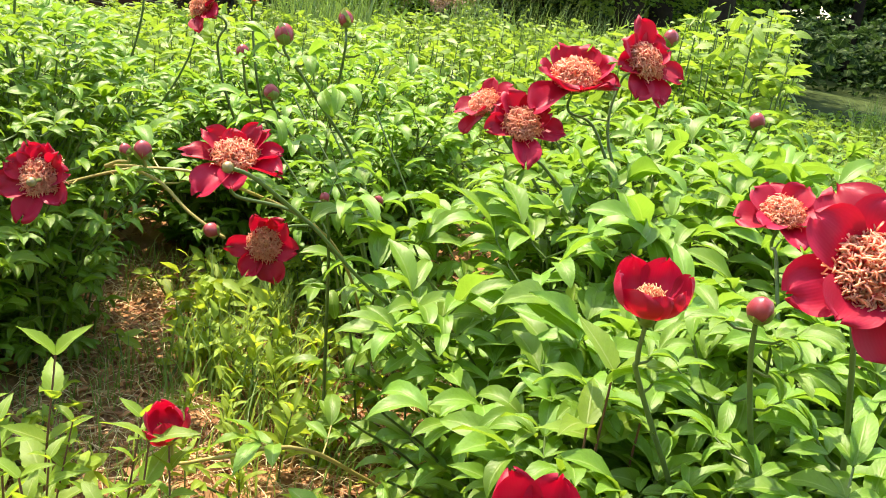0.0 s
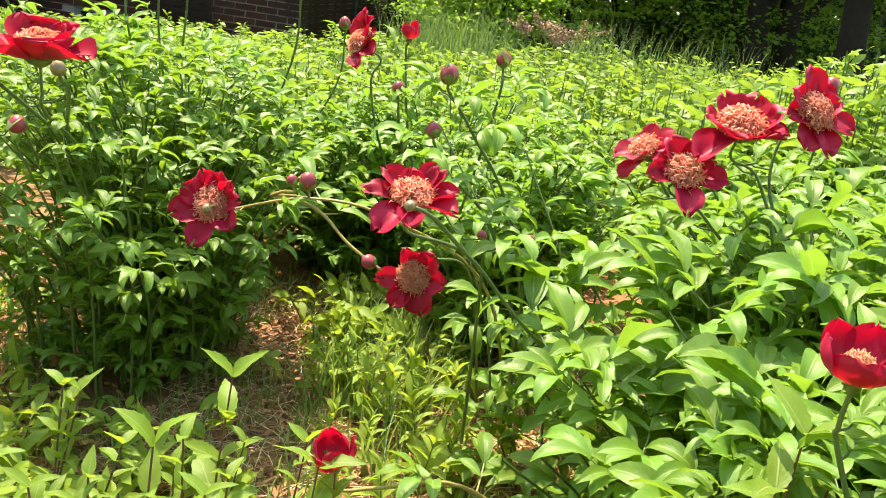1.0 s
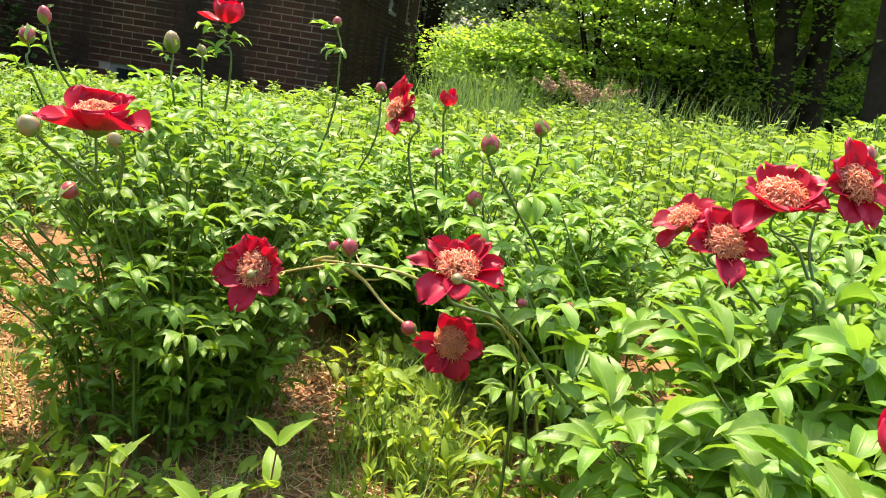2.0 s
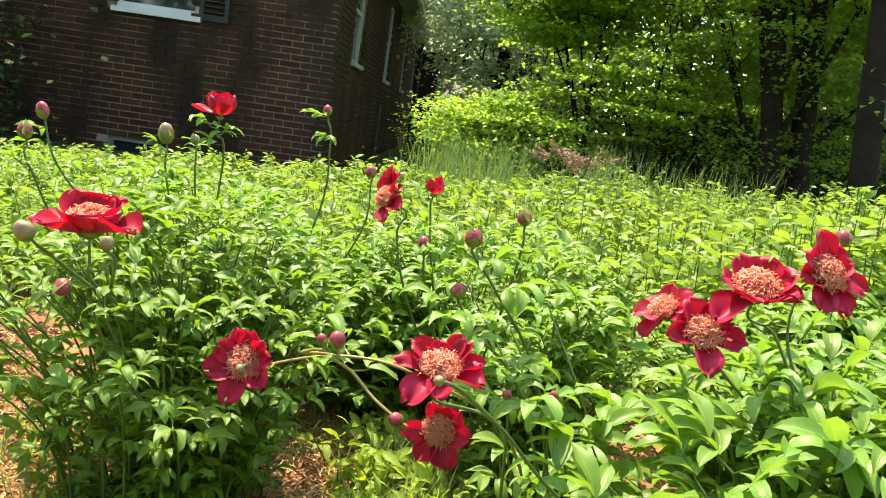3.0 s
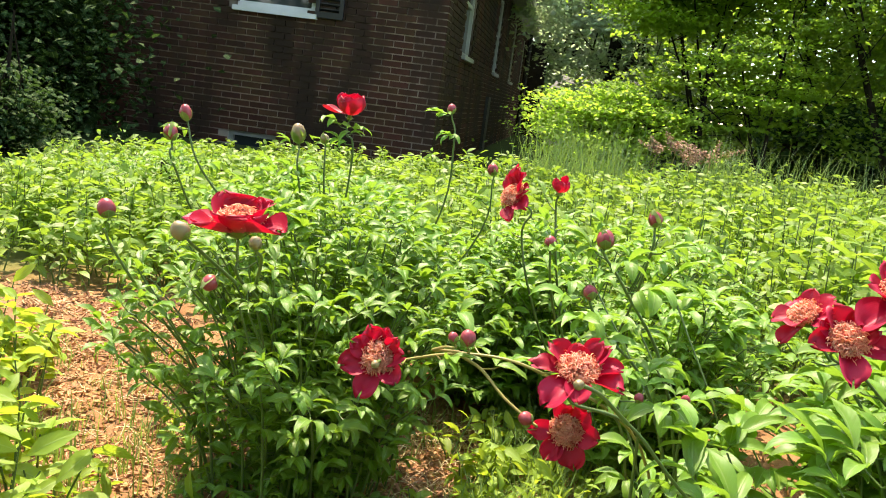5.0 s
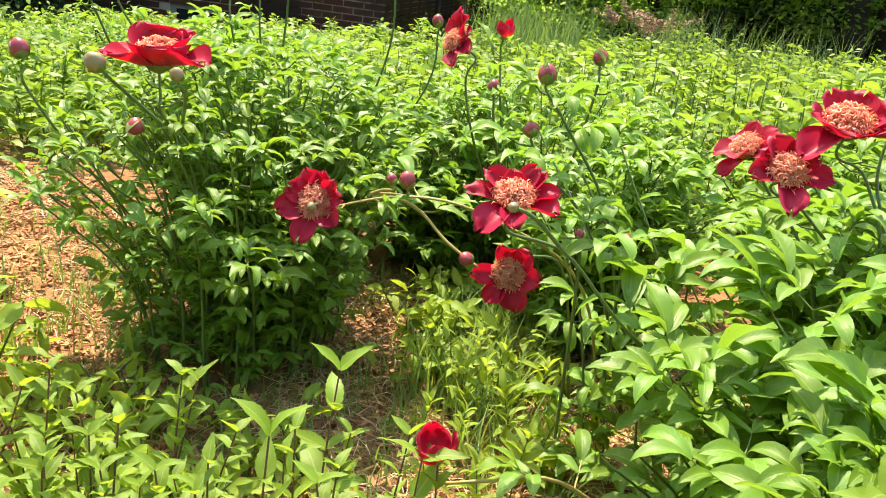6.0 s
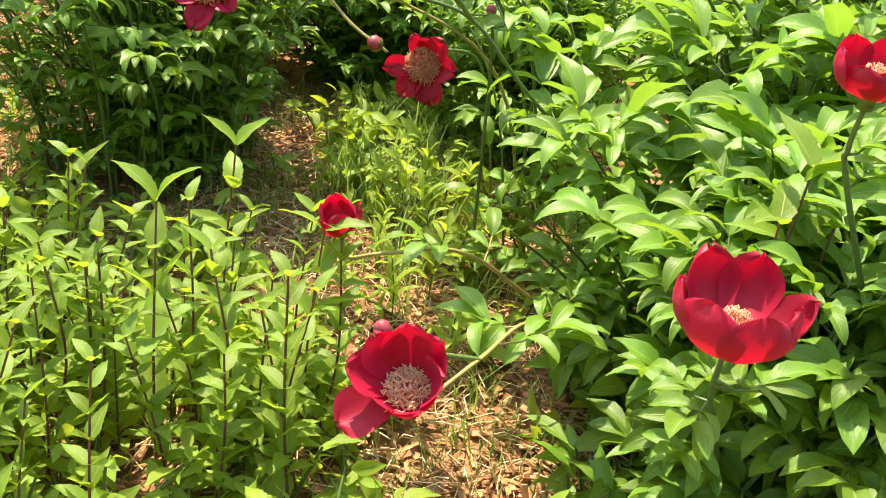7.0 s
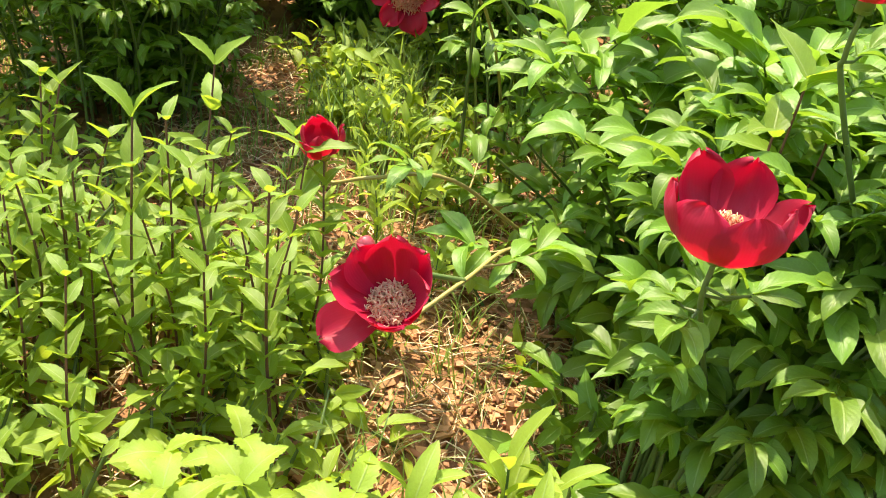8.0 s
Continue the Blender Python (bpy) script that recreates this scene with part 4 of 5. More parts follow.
def flower(plant, base, center, axis, dia, kind, seed, petals=8, spin=0.0, label="", chosen=()):
    """A single red peony: a boss of stamens with petals of its own round it, and sepals below."""
    r = np.random.default_rng(seed)
    turn = axis_turn(axis, spin)
    heart, tall, threads = {"open": (0.255, 0.26, 820), "bowl": (0.20, 0.17, 420), "cup": (0.21, 0.38, 260), "shut": (0.1, 0.1, 20)}[kind]
    me = stamen_mesh(dia, threads, r, heart * dia, tall * dia, M_STAMEN_TIP if kind == "open" else M_STAMEN_PALE)
    fl = part("flower", me, plant, label or "deep red peony flower with a salmon-yellow centre", m=matrix_of(turn, np.asarray(center, float) - base, 1.0))
    ways = {"open": ((0.50, 0.44, 38, -4), (0.46, 0.42, 50, 22)), "bowl": ((0.60, 0.62, 8, 48), (0.54, 0.58, 20, 82)), "cup": ((0.86, 0.84, -8, 112), (0.82, 0.78, 0, 120)), "shut": ((0.85, 0.6, 10, 125), (0.8, 0.55, 20, 128))}[kind]
    for phi, pl, pw, pe0, pe1 in chosen:
        s = Soup()
        s.add(*petal_arrays(0.93 * pl * dia, 1.0 * pw * dia, pe0 + 6, pe1 + 8, radians(phi), 0.0, r.uniform(0.3, 0.75), r, notch=r.choice([0.02, 0.08, 0.16]) if kind == "open" else r.choice([0.0, 0.04]), ruffle=1.7 if kind == "open" else 0.7))
        part("petal", s.mesh("petal", M_PETAL), fl)
    for k in range(0 if chosen else petals):
        outer = k % 2 == 0
        l, w, e0, e1 = ways[0 if outer else 1]
        phi = 2 * np.pi * k / petals + r.normal(0, 0.14)
        s = Soup()
        s.add(*petal_arrays(l * dia * r.uniform(0.9, 1.1), w * dia * r.uniform(0.9, 1.15), e0 + r.normal(0, 6), e1 + r.normal(0, 12), phi, -0.004 if outer else 0.0, r.uniform(0.15, 0.5) if kind == "open" else r.uniform(0.5, 0.9), r, notch=r.choice([0.0, 0.04, 0.12])))
        part("petal", s.mesh("petal", M_PETAL), fl)
    for k in range(4):
        a = k * 1.57 + r.normal(0, 0.2)
        d = np.array([math.cos(a), math.sin(a), 0.1])
        part("sepal", leaf_mesh("sepal", 0, SEPALS, M_SEPAL), fl, m=matrix_of(frame_of(d), np.array([0, 0, -0.01]), dia * 0.2))
    return fl


def bud(plant, base, center, axis, size, seed, mat=None, label="", point=1.12):
    """A round closed bud with overlapping skins and sepals at its foot."""
    r = np.random.default_rng(seed)
    ang = np.linspace(0, 2 * np.pi, 13)
    th = np.linspace(0.03, math.pi - 0.03, 9)
    rad = size / 2
    prof = np.sin(th) * (1 + 0.05 * np.cos(th))
    v = np.array([[(rad * p * math.cos(a) * (1 + 0.06 * math.cos(3 * a + 2 * t)), rad * p * math.sin(a) * (1 + 0.06 * math.cos(3 * a + 2 * t)), -rad * point * math.cos(t) + rad) for a in ang] for p, t in zip(prof, th)]).reshape(-1, 3)
    s = Soup()
    s.add(v, grid(9, 13)[:, ::-1])
    b = part("bud", s.mesh("bud", mat or M_BUD), plant, label or "round dark pink peony bud", m=matrix_of(axis_turn(axis, r.uniform(0, 6)), np.asarray(center, float) - base, 1.0))
    for k in range(3):
        t = np.linspace(0.05, r.uniform(1.35, 2.0), 7)
        w = 1.15 * np.sqrt(np.clip(1 - (t / t[-1]) ** 2.2, 0.001, 1))
        mid = 2.1 * k + r.normal(0, 0.2)
        big = rad * (1.04 + 0.015 * k)
        v = np.array([[(big * math.sin(q) * math.cos(mid + h * f), big * math.sin(q) * math.sin(mid + h * f), -big * point * math.cos(q) + rad) for f in np.linspace(-1, 1, 5)] for q, h in zip(t, w)]).reshape(-1, 3)
        s = Soup()
        s.add(v, grid(7, 5), np.array([[f, g] for f in np.linspace(0, 1, 7) for g in np.linspace(0, 1, 5)]))
        part("sepal", s.mesh("sepal", M_SEPAL), b)
    for k in range(2 if size > 0.016 else 0):
        a = k * 2.6 + r.normal(0, 0.5)
        d = np.array([math.cos(a), math.sin(a), 0.9])
        part("sepal", leaf_mesh("sepal", 1 + k % 2, SEPALS, M_SEPAL), b, m=matrix_of(frame_of(d), np.array([d[0] * 0.3, d[1] * 0.3, -0.1]) * rad, rad * r.uniform(1.8, 3.0)))
    return b


# ---- peony plants ----
def peony(base, dome, heads, seed, label, stems=26, nodes=6, leaf=0.075, mat=None, singles=300, low=0.35, toward=(-0.1, 0.0, 0.7), tips=()):
    """A peony clump. dome: (x, y) -> height of its canopy or 0 outside, with its box (x0, x1, y0, y1).
    heads: (kind, centre, axis, size, way points of its stem, extras)."""
    r = np.random.default_rng(seed)
    base = np.asarray(base, float)
    plant = thing("peony_plant", base, label, "peony", "peony clumps in the bed")
    leaves, stalks = [], Soup()
    height, (x0, x1, y0, y1) = dome
    made = tries = 0
    while made < stems and tries < stems * 40:
        tries += 1
        p = np.array([r.uniform(x0, x1), r.uniform(y0, y1), 0])
        h = height(p[0], p[1])
        if h <= 0.05:
            continue
        made += 1
        tip = np.array([p[0], p[1], h * r.uniform(0.86, 1.02)])
        foot = base + np.array([r.normal(0, 0.05), r.normal(0, 0.05), 0])
        foot = foot + (np.array([tip[0], tip[1], 0]) - foot) * 0.35
        foot[2] = 0
        line = curve([foot, foot + (tip - foot) * np.array([0.35, 0.35, 0.6]), tip], 6)
        s = Soup()
        s.add(*tube(line, 0.0026, 0.0015, 6))
        ladder = np.linspace(low, 1.0, nodes)
        head = r.uniform(0, 6.28)
        for k, f in enumerate(ladder):
            i = f * (len(line) - 1)
            a = line[int(i)] + (line[min(int(i) + 1, len(line) - 1)] - line[int(i)]) * (i % 1)
            head += 2.4 + r.normal(0, 0.3)
            rise = r.uniform(0.0, 0.5) if k < len(ladder) - 1 else r.uniform(0.3, 0.8)
            for extra in range(1 if k < len(ladder) - 1 else 2):
                pts = peony_leaf(a, head + extra * 3.0, rise, leaf * r.uniform(0.8, 1.15), leaves, r)
                s.add(*tube(pts, 0.0013, 0.0009, 4))
        part("stem", s.mesh("stem", M_STEM, offset=base), plant)
    for tip in tips:
        tip = np.asarray(tip, float)
        root = np.array([tip[0] * 0.6 + base[0] * 0.4, tip[1] * 0.6 + base[1] * 0.4, 0.0])
        line = curve([root, root + (tip - root) * np.array([0.3, 0.3, 0.6]), tip], 6)
        s = Soup()
        s.add(*tube(line, 0.0024, 0.0015, 6))
        head = r.uniform(0, 6.28)
        for f in (1, 2, 2, 3, 4, 5, 5):
            head += 2.4
            pts = peony_leaf(line[f], head, r.uniform(0.1, 0.6), leaf * r.uniform(0.75, 1.0), leaves, r)
            s.add(*tube(pts, 0.0013, 0.0009, 4))
        part("stem", s.mesh("stem", M_STEM, offset=base), plant)
    for k, (kind, center, axis, size, way, extra) in enumerate(heads):
        center = np.asarray(center, float)
        ax = np.asarray(axis, float)
        ax = ax / np.linalg.norm(ax)
        foot = center - ax * (0.012 if kind != "bud" else 0.0)
        line = curve([*[np.asarray(w, float) for w in way], foot - ax * (0.03 if kind != "bud" else 0.5 * size), foot], 6)
        s = Soup()
        s.add(*tube(line, 0.0026, 0.0018, 7))
        for f in extra.get("leaves", (0.55, 0.75)):
            i = int(f * (len(line) - 1))
            pts = peony_leaf(line[i], r.uniform(0, 6.28), r.uniform(-0.1, 0.6), leaf * r.uniform(0.6, 0.9), leaves, r)
            s.add(*tube(pts, 0.0015, 0.001, 4))
        part("stem", s.mesh("stem", extra.get("stem", M_STEM), offset=base), plant)
        if kind == "bud":
            bud(plant, base, center, axis, size, seed * 31 + k, extra.get("mat"), extra.get("label", ""), extra.get("point", 1.12))
        else:
            flower(plant, base, center, axis, size, kind, seed * 31 + k + extra.get("seed", 0), extra.get("petals", 8), extra.get("spin", 0.0), extra.get("label", ""), extra.get("set", ()))
    # flowers face open air
    for kind, center, axis, size, _, _ in heads:
        if kind in ("open", "bowl", "cup"):
            ax = np.asarray(axis, float) / np.linalg.norm(axis)
            front = [np.asarray(center) + ax * d for d in (0.04, 0.09, 0.15, 0.21, 0.27)]
            leaves = [f for f in leaves if min(np.linalg.norm(f[2] + f[1][:, 1] * f[3] * 0.5 - q) for q in front) > 0.5 * size + 0.04]
    hang_leaves(plant, base, leaves, "leaf_" + (mat or M_PEONY).name, PEONY_LEAVES, mat or M_PEONY, singles, toward)
    return plant


def mound(cx, cy, rx, ry, top, edge=0.5, tilt=(0, 0)):
    """A domed canopy over an ellipse."""

    def height(x, y):
        d = math.hypot((x - cx) / rx, (y - cy) / ry)
        if d > 1:
            return 0.0
        return top * (edge + (1 - edge) * math.sqrt(1 - d * d)) + tilt[0] * (x - cx) + tilt[1] * (y - cy)

    return height, (cx - rx, cx + rx, cy - ry, cy + ry)


def build_peonies():
    # the open clump with large leaves
    b = (0.30, 1.08, 0.0)
    peony(b, mound(0.41, 1.03, 0.47, 0.46, 0.49, 0.55, (0.02, 0.16)), [
        ("open", (-0.192, 0.86, 0.522), (0.05, -0.45, 0.88), 0.090, [b, (0.05, 1.02, 0.27), (-0.06, 0.965, 0.38), (-0.13, 0.92, 0.46)], {"leaves": (), "set": ((155, 0.48, 0.34, 40, 15), (192, 0.56, 0.34, 25, -10), (243, 0.62, 0.42, 20, -45), (278, 0.46, 0.34, 25, -25), (-22, 0.58, 0.36, 25, -5), (8, 0.52, 0.3, 35, 5), (62, 0.5, 0.28, 50, 35), (40, 0.5, 0.28, 45, 30), (110, 0.38, 0.3, 60, 50))}),
        ("open", (-0.49, 1.12, 0.41), (0.12, -0.85, 0.42), 0.108, [(-0.02, 1.34, 0.0), (-0.10, 1.22, 0.32), (-0.25, 1.15, 0.425), (-0.37, 1.145, 0.435)], {"stem": M_STEM_TAN, "leaves": (0.45, 0.6, 0.7, 0.78), "set": ((175, 0.46, 0.36, 35, 10), (132, 0.46, 0.36, 35, 10), (98, 0.42, 0.32, 40, 20), (58, 0.58, 0.24, 60, 50), (18, 0.5, 0.34, 55, 40), (-38, 0.50, 0.34, 40, 15), (-95, 0.60, 0.36, 25, -12), (-145, 0.56, 0.40, 25, 0))}),
        ("open", (-0.212, 1.225, 0.325), (-0.05, -0.9, 0.25), 0.102, [(-0.08, 1.45, 0.0), (-0.13, 1.38, 0.28), (-0.185, 1.30, 0.335)], {"leaves": (), "set": ((108, 0.48, 0.26, 40, 20), (186, 0.56, 0.34, 25, 0), (238, 0.56, 0.36, 25, -5), (285, 0.58, 0.44, 25, -10), (-12, 0.52, 0.40, 35, 10), (45, 0.52, 0.40, 40, 20), (75, 0.46, 0.32, 45, 25))}),
        ("bud", (-0.366, 1.128, 0.452), (-0.1, -0.2, 1), 0.024, [(-0.42, 1.14, 0.432), (-0.385, 1.135, 0.438)], {"stem": M_STEM_TAN, "leaves": ()}),
        ("bud", (-0.385, 1.12, 0.455), (-0.3, -0.2, 1), 0.016, [(-0.42, 1.14, 0.432), (-0.40, 1.13, 0.443)], {"stem": M_STEM_TAN, "leaves": ()}),
        ("bud", (-0.478, 1.055, 0.422), (0.1, -1, 0.2), 0.012, [(-0.487, 1.11, 0.412), (-0.482, 1.08, 0.418)], {"mat": M_BUD_GREY, "leaves": (), "label": "small grey-green peony bud"}),
        ("bud", (-0.186, 0.80, 0.532), (0.05, -1, 0.3), 0.011, [(-0.13, 0.92, 0.46), (-0.165, 0.82, 0.52)], {"mat": M_BUD_GREY, "leaves": (), "label": "small grey-green peony bud"}),
        ("bud", (-0.257, 1.095, 0.372), (-0.4, -0.3, 0.3), 0.02, [(-0.385, 1.142, 0.434), (-0.345, 1.14, 0.418), (-0.30, 1.12, 0.388)], {"stem": M_STEM_TAN, "leaves": (0.3,)}),
        ("bud", (-0.198, 1.155, 0.622), (-0.1, -0.2, 1), 0.025, [(0.0, 1.3, 0.1), (-0.08, 1.24, 0.42), (-0.16, 1.18, 0.56)], {"leaves": (0.3, 0.42, 0.55, 0.66, 0.78)}),
        ("bud", (-0.206, 1.138, 0.55), (-0.2, -0.2, 1), 0.02, [(0.0, 1.3, 0.1), (-0.1, 1.22, 0.40), (-0.18, 1.16, 0.50)], {"leaves": (0.3, 0.42, 0.55, 0.66, 0.78)}),
        ("bud", (-0.118, 1.072, 0.44), (-0.2, -0.5, 1), 0.013, [(-0.1, 1.16, 0.1), (-0.11, 1.1, 0.36)], {"leaves": (0.6, 0.8, 0.9)}),
        ("bud", (-0.053, 1.168, 0.42), (-0.2, -0.5, 1), 0.014, [(-0.04, 1.25, 0.1), (-0.05, 1.2, 0.36)], {"leaves": (0.6, 0.8, 0.9)}),
        ("open", (0.116, 1.097, 0.56), (0.1, -0.72, 0.65), 0.098, [b, (0.25, 1.12, 0.38), (0.17, 1.14, 0.5)], {"leaves": (0.5, 0.7), "set": ((208, 0.50, 0.38, 25, 0), (282, 0.60, 0.42, 20, -15), (-5, 0.56, 0.38, 28, 5), (68, 0.46, 0.40, 45, 25), (132, 0.50, 0.42, 40, 15), (165, 0.44, 0.34, 35, 15), (30, 0.44, 0.34, 45, 30))}),
        ("open", (0.075, 1.14, 0.575), (-0.6, -0.4, 0.7), 0.08, [b, (0.2, 1.15, 0.40), (0.11, 1.17, 0.53)], {"leaves": (0.7,), "petals": 7}),
        ("open", (0.178, 1.12, 0.622), (-0.1, -0.5, 0.88), 0.118, [b, (0.27, 1.12, 0.42), (0.225, 1.14, 0.56)], {"leaves": (0.6, 0.75), "set": ((195, 0.50, 0.42, 20, 45), (222, 0.60, 0.42, 5, -30), (272, 0.48, 0.55, 10, 50), (315, 0.5, 0.45, 10, 40), (0, 0.5, 0.42, 20, 45), (60, 0.46, 0.42, 30, 40), (120, 0.46, 0.42, 30, 40), (330, 0.5, 0.35, 10, 20))}),
        ("open", (0.265, 1.15, 0.655), (0.3, -0.72, 0.6), 0.103, [b, (0.28, 1.13, 0.42), (0.245, 1.17, 0.56)], {"leaves": (0.6, 0.75), "set": ((128, 0.60, 0.36, 40, 15), (92, 0.46, 0.34, 40, 20), (-3, 0.54, 0.38, 28, 5), (-48, 0.58, 0.38, 20, -15), (-85, 0.54, 0.40, 20, -20), (185, 0.48, 0.40, 40, 20), (225, 0.46, 0.36, 30, 0), (45, 0.40, 0.32, 50, 40))}),
        ("bowl", (-0.108, 0.515, 0.262), (-0.12, -0.6, 0.75), 0.084, [b, (0.06, 0.92, 0.12), (-0.018, 0.745, 0.205), (-0.06, 0.62, 0.232)], {"stem": M_STEM_TAN, "leaves": (0.42, 0.46, 0.5, 0.56), "set": ((88, 0.70, 0.5, 26, 70), (130, 0.64, 0.48, 22, 60), (45, 0.68, 0.5, 22, 70), (170, 0.60, 0.46, 18, 40), (212, 0.66, 0.5, 5, -10), (258, 0.46, 0.5, 15, 85), (305, 0.5, 0.5, 15, 75), (0, 0.58, 0.5, 20, 78))}),
        ("bud", (-0.136, 0.56, 0.278), (-0.3, -0.3, 0.8), 0.015, [(-0.06, 0.62, 0.232), (-0.10, 0.59, 0.25)], {"leaves": ()}),
        ("shut", (-0.222, 0.77, 0.262), (-0.15, -0.3, 0.9), 0.048, [b, (0.04, 0.92, 0.12), (-0.09, 0.82, 0.232), (-0.17, 0.775, 0.24)], {"stem": M_STEM_TAN, "leaves": (0.3, 0.4, 0.45), "petals": 6, "label": "half-open red peony flower close to the ground"}),
    ], 101, "lush peony clump with large glossy leaves and red flowers", stems=112, nodes=6, leaf=0.076, low=0.42, tips=((-0.27, 1.34, 0.50), (-0.22, 1.42, 0.52), (-0.14, 1.27, 0.50), (-0.08, 1.36, 0.52), (0.02, 0.80, 0.31), (0.06, 0.74, 0.27), (0.14, 0.76, 0.30), (0.06, 0.88, 0.36), (-0.03, 0.92, 0.33), (0.0, 1.06, 0.40), (-0.05, 0.86, 0.25), (0.0, 0.78, 0.23), (0.06, 0.70, 0.22), (-0.02, 0.84, 0.28)))
    # the clump at the walk's start, close to the eye
    b = (0.36, 0.62, 0.0)
    peony(b, mound(0.42, 0.67, 0.28, 0.25, 0.47, 0.75), [
        ("open", (0.283, 0.53, 0.578), (-0.22, -0.82, 0.5), 0.108, [b, (0.35, 0.58, 0.3), (0.31, 0.56, 0.5)], {"leaves": (0.3, 0.4, 0.5, 0.6, 0.7)}),
        ("cup", (0.162, 0.575, 0.520), (-0.05, -0.18, 0.97), 0.048, [b, (0.27, 0.62, 0.26), (0.175, 0.59, 0.45)], {"leaves": (0.35, 0.45, 0.55, 0.7), "set": ((118, 1.02, 0.70, -12, 104), (62, 1.02, 0.70, -12, 104), (5, 0.96, 0.70, -12, 112), (176, 0.96, 0.70, -12, 112), (232, 0.82, 0.74, -12, 116), (275, 0.80, 0.74, -12, 120), (318, 0.82, 0.72, -12, 116))}),
        ("bud", (0.241, 0.575, 0.523), (-0.1, -0.3, 1), 0.019, [b, (0.3, 0.6, 0.3), (0.25, 0.58, 0.47)], {"leaves": (0.3, 0.4, 0.5, 0.6, 0.7, 0.8)}),
        ("open", (0.375, 0.87, 0.535), (-0.15, -0.5, 0.8), 0.085, [b, (0.38, 0.75, 0.3), (0.38, 0.86, 0.48)], {}),
    ], 103, "peony clump with one large open red flower", stems=44, leaf=0.056, low=0.45, nodes=6)
    # the low clump beside it, its shade put into the leaf colour
    b = (0.15, 0.52, 0.0)
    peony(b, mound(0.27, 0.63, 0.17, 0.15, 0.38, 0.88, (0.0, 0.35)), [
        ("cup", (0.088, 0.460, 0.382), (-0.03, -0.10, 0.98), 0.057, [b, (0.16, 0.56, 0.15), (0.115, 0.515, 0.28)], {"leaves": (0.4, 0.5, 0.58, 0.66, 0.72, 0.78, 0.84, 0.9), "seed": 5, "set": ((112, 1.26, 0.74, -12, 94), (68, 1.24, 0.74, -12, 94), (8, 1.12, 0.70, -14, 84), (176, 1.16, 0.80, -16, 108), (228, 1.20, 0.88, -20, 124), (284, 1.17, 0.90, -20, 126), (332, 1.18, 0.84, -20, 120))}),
    ], 107, "small peony clump with one cupped red flower", stems=44, leaf=0.054, low=0.4, nodes=6, mat=M_PEONY_SHADED)
    # the dense darker clump by the path; its leaf colour carries shade too
    b = (-0.69, 1.44, 0.0)
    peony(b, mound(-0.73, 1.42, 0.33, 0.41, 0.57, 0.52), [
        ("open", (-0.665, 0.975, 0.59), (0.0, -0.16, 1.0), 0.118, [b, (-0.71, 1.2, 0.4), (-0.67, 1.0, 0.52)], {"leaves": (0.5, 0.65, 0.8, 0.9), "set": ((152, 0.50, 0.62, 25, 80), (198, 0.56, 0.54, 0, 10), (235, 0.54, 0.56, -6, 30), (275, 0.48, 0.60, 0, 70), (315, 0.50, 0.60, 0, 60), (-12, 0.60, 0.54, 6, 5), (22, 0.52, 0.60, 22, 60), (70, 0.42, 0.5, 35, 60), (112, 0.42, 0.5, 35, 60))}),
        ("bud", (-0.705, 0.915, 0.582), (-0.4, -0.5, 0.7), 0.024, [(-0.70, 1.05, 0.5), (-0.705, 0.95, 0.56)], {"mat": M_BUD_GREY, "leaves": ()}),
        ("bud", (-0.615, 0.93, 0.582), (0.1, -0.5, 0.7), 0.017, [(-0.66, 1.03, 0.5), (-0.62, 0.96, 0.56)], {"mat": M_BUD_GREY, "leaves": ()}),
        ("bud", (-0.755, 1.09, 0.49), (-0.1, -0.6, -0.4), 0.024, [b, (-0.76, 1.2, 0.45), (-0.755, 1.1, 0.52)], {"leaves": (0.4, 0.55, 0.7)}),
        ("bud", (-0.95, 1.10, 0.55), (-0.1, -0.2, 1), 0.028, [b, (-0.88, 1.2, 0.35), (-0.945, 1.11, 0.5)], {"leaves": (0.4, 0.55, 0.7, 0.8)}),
    ], 109, "dense dark green peony clump, part of its shade put into the leaves", stems=128, leaf=0.047, mat=M_PEONY_SHADED, low=0.12, nodes=8, tips=((-0.93, 1.16, 0.46), (-0.86, 1.10, 0.44), (-0.76, 1.08, 0.46), (-0.68, 1.03, 0.47), (-0.61, 1.08, 0.46), (-0.72, 1.13, 0.50), (-0.82, 1.18, 0.48), (-0.98, 1.24, 0.44)))
    # clumps behind
    b = (-0.85, 2.0, 0.0)
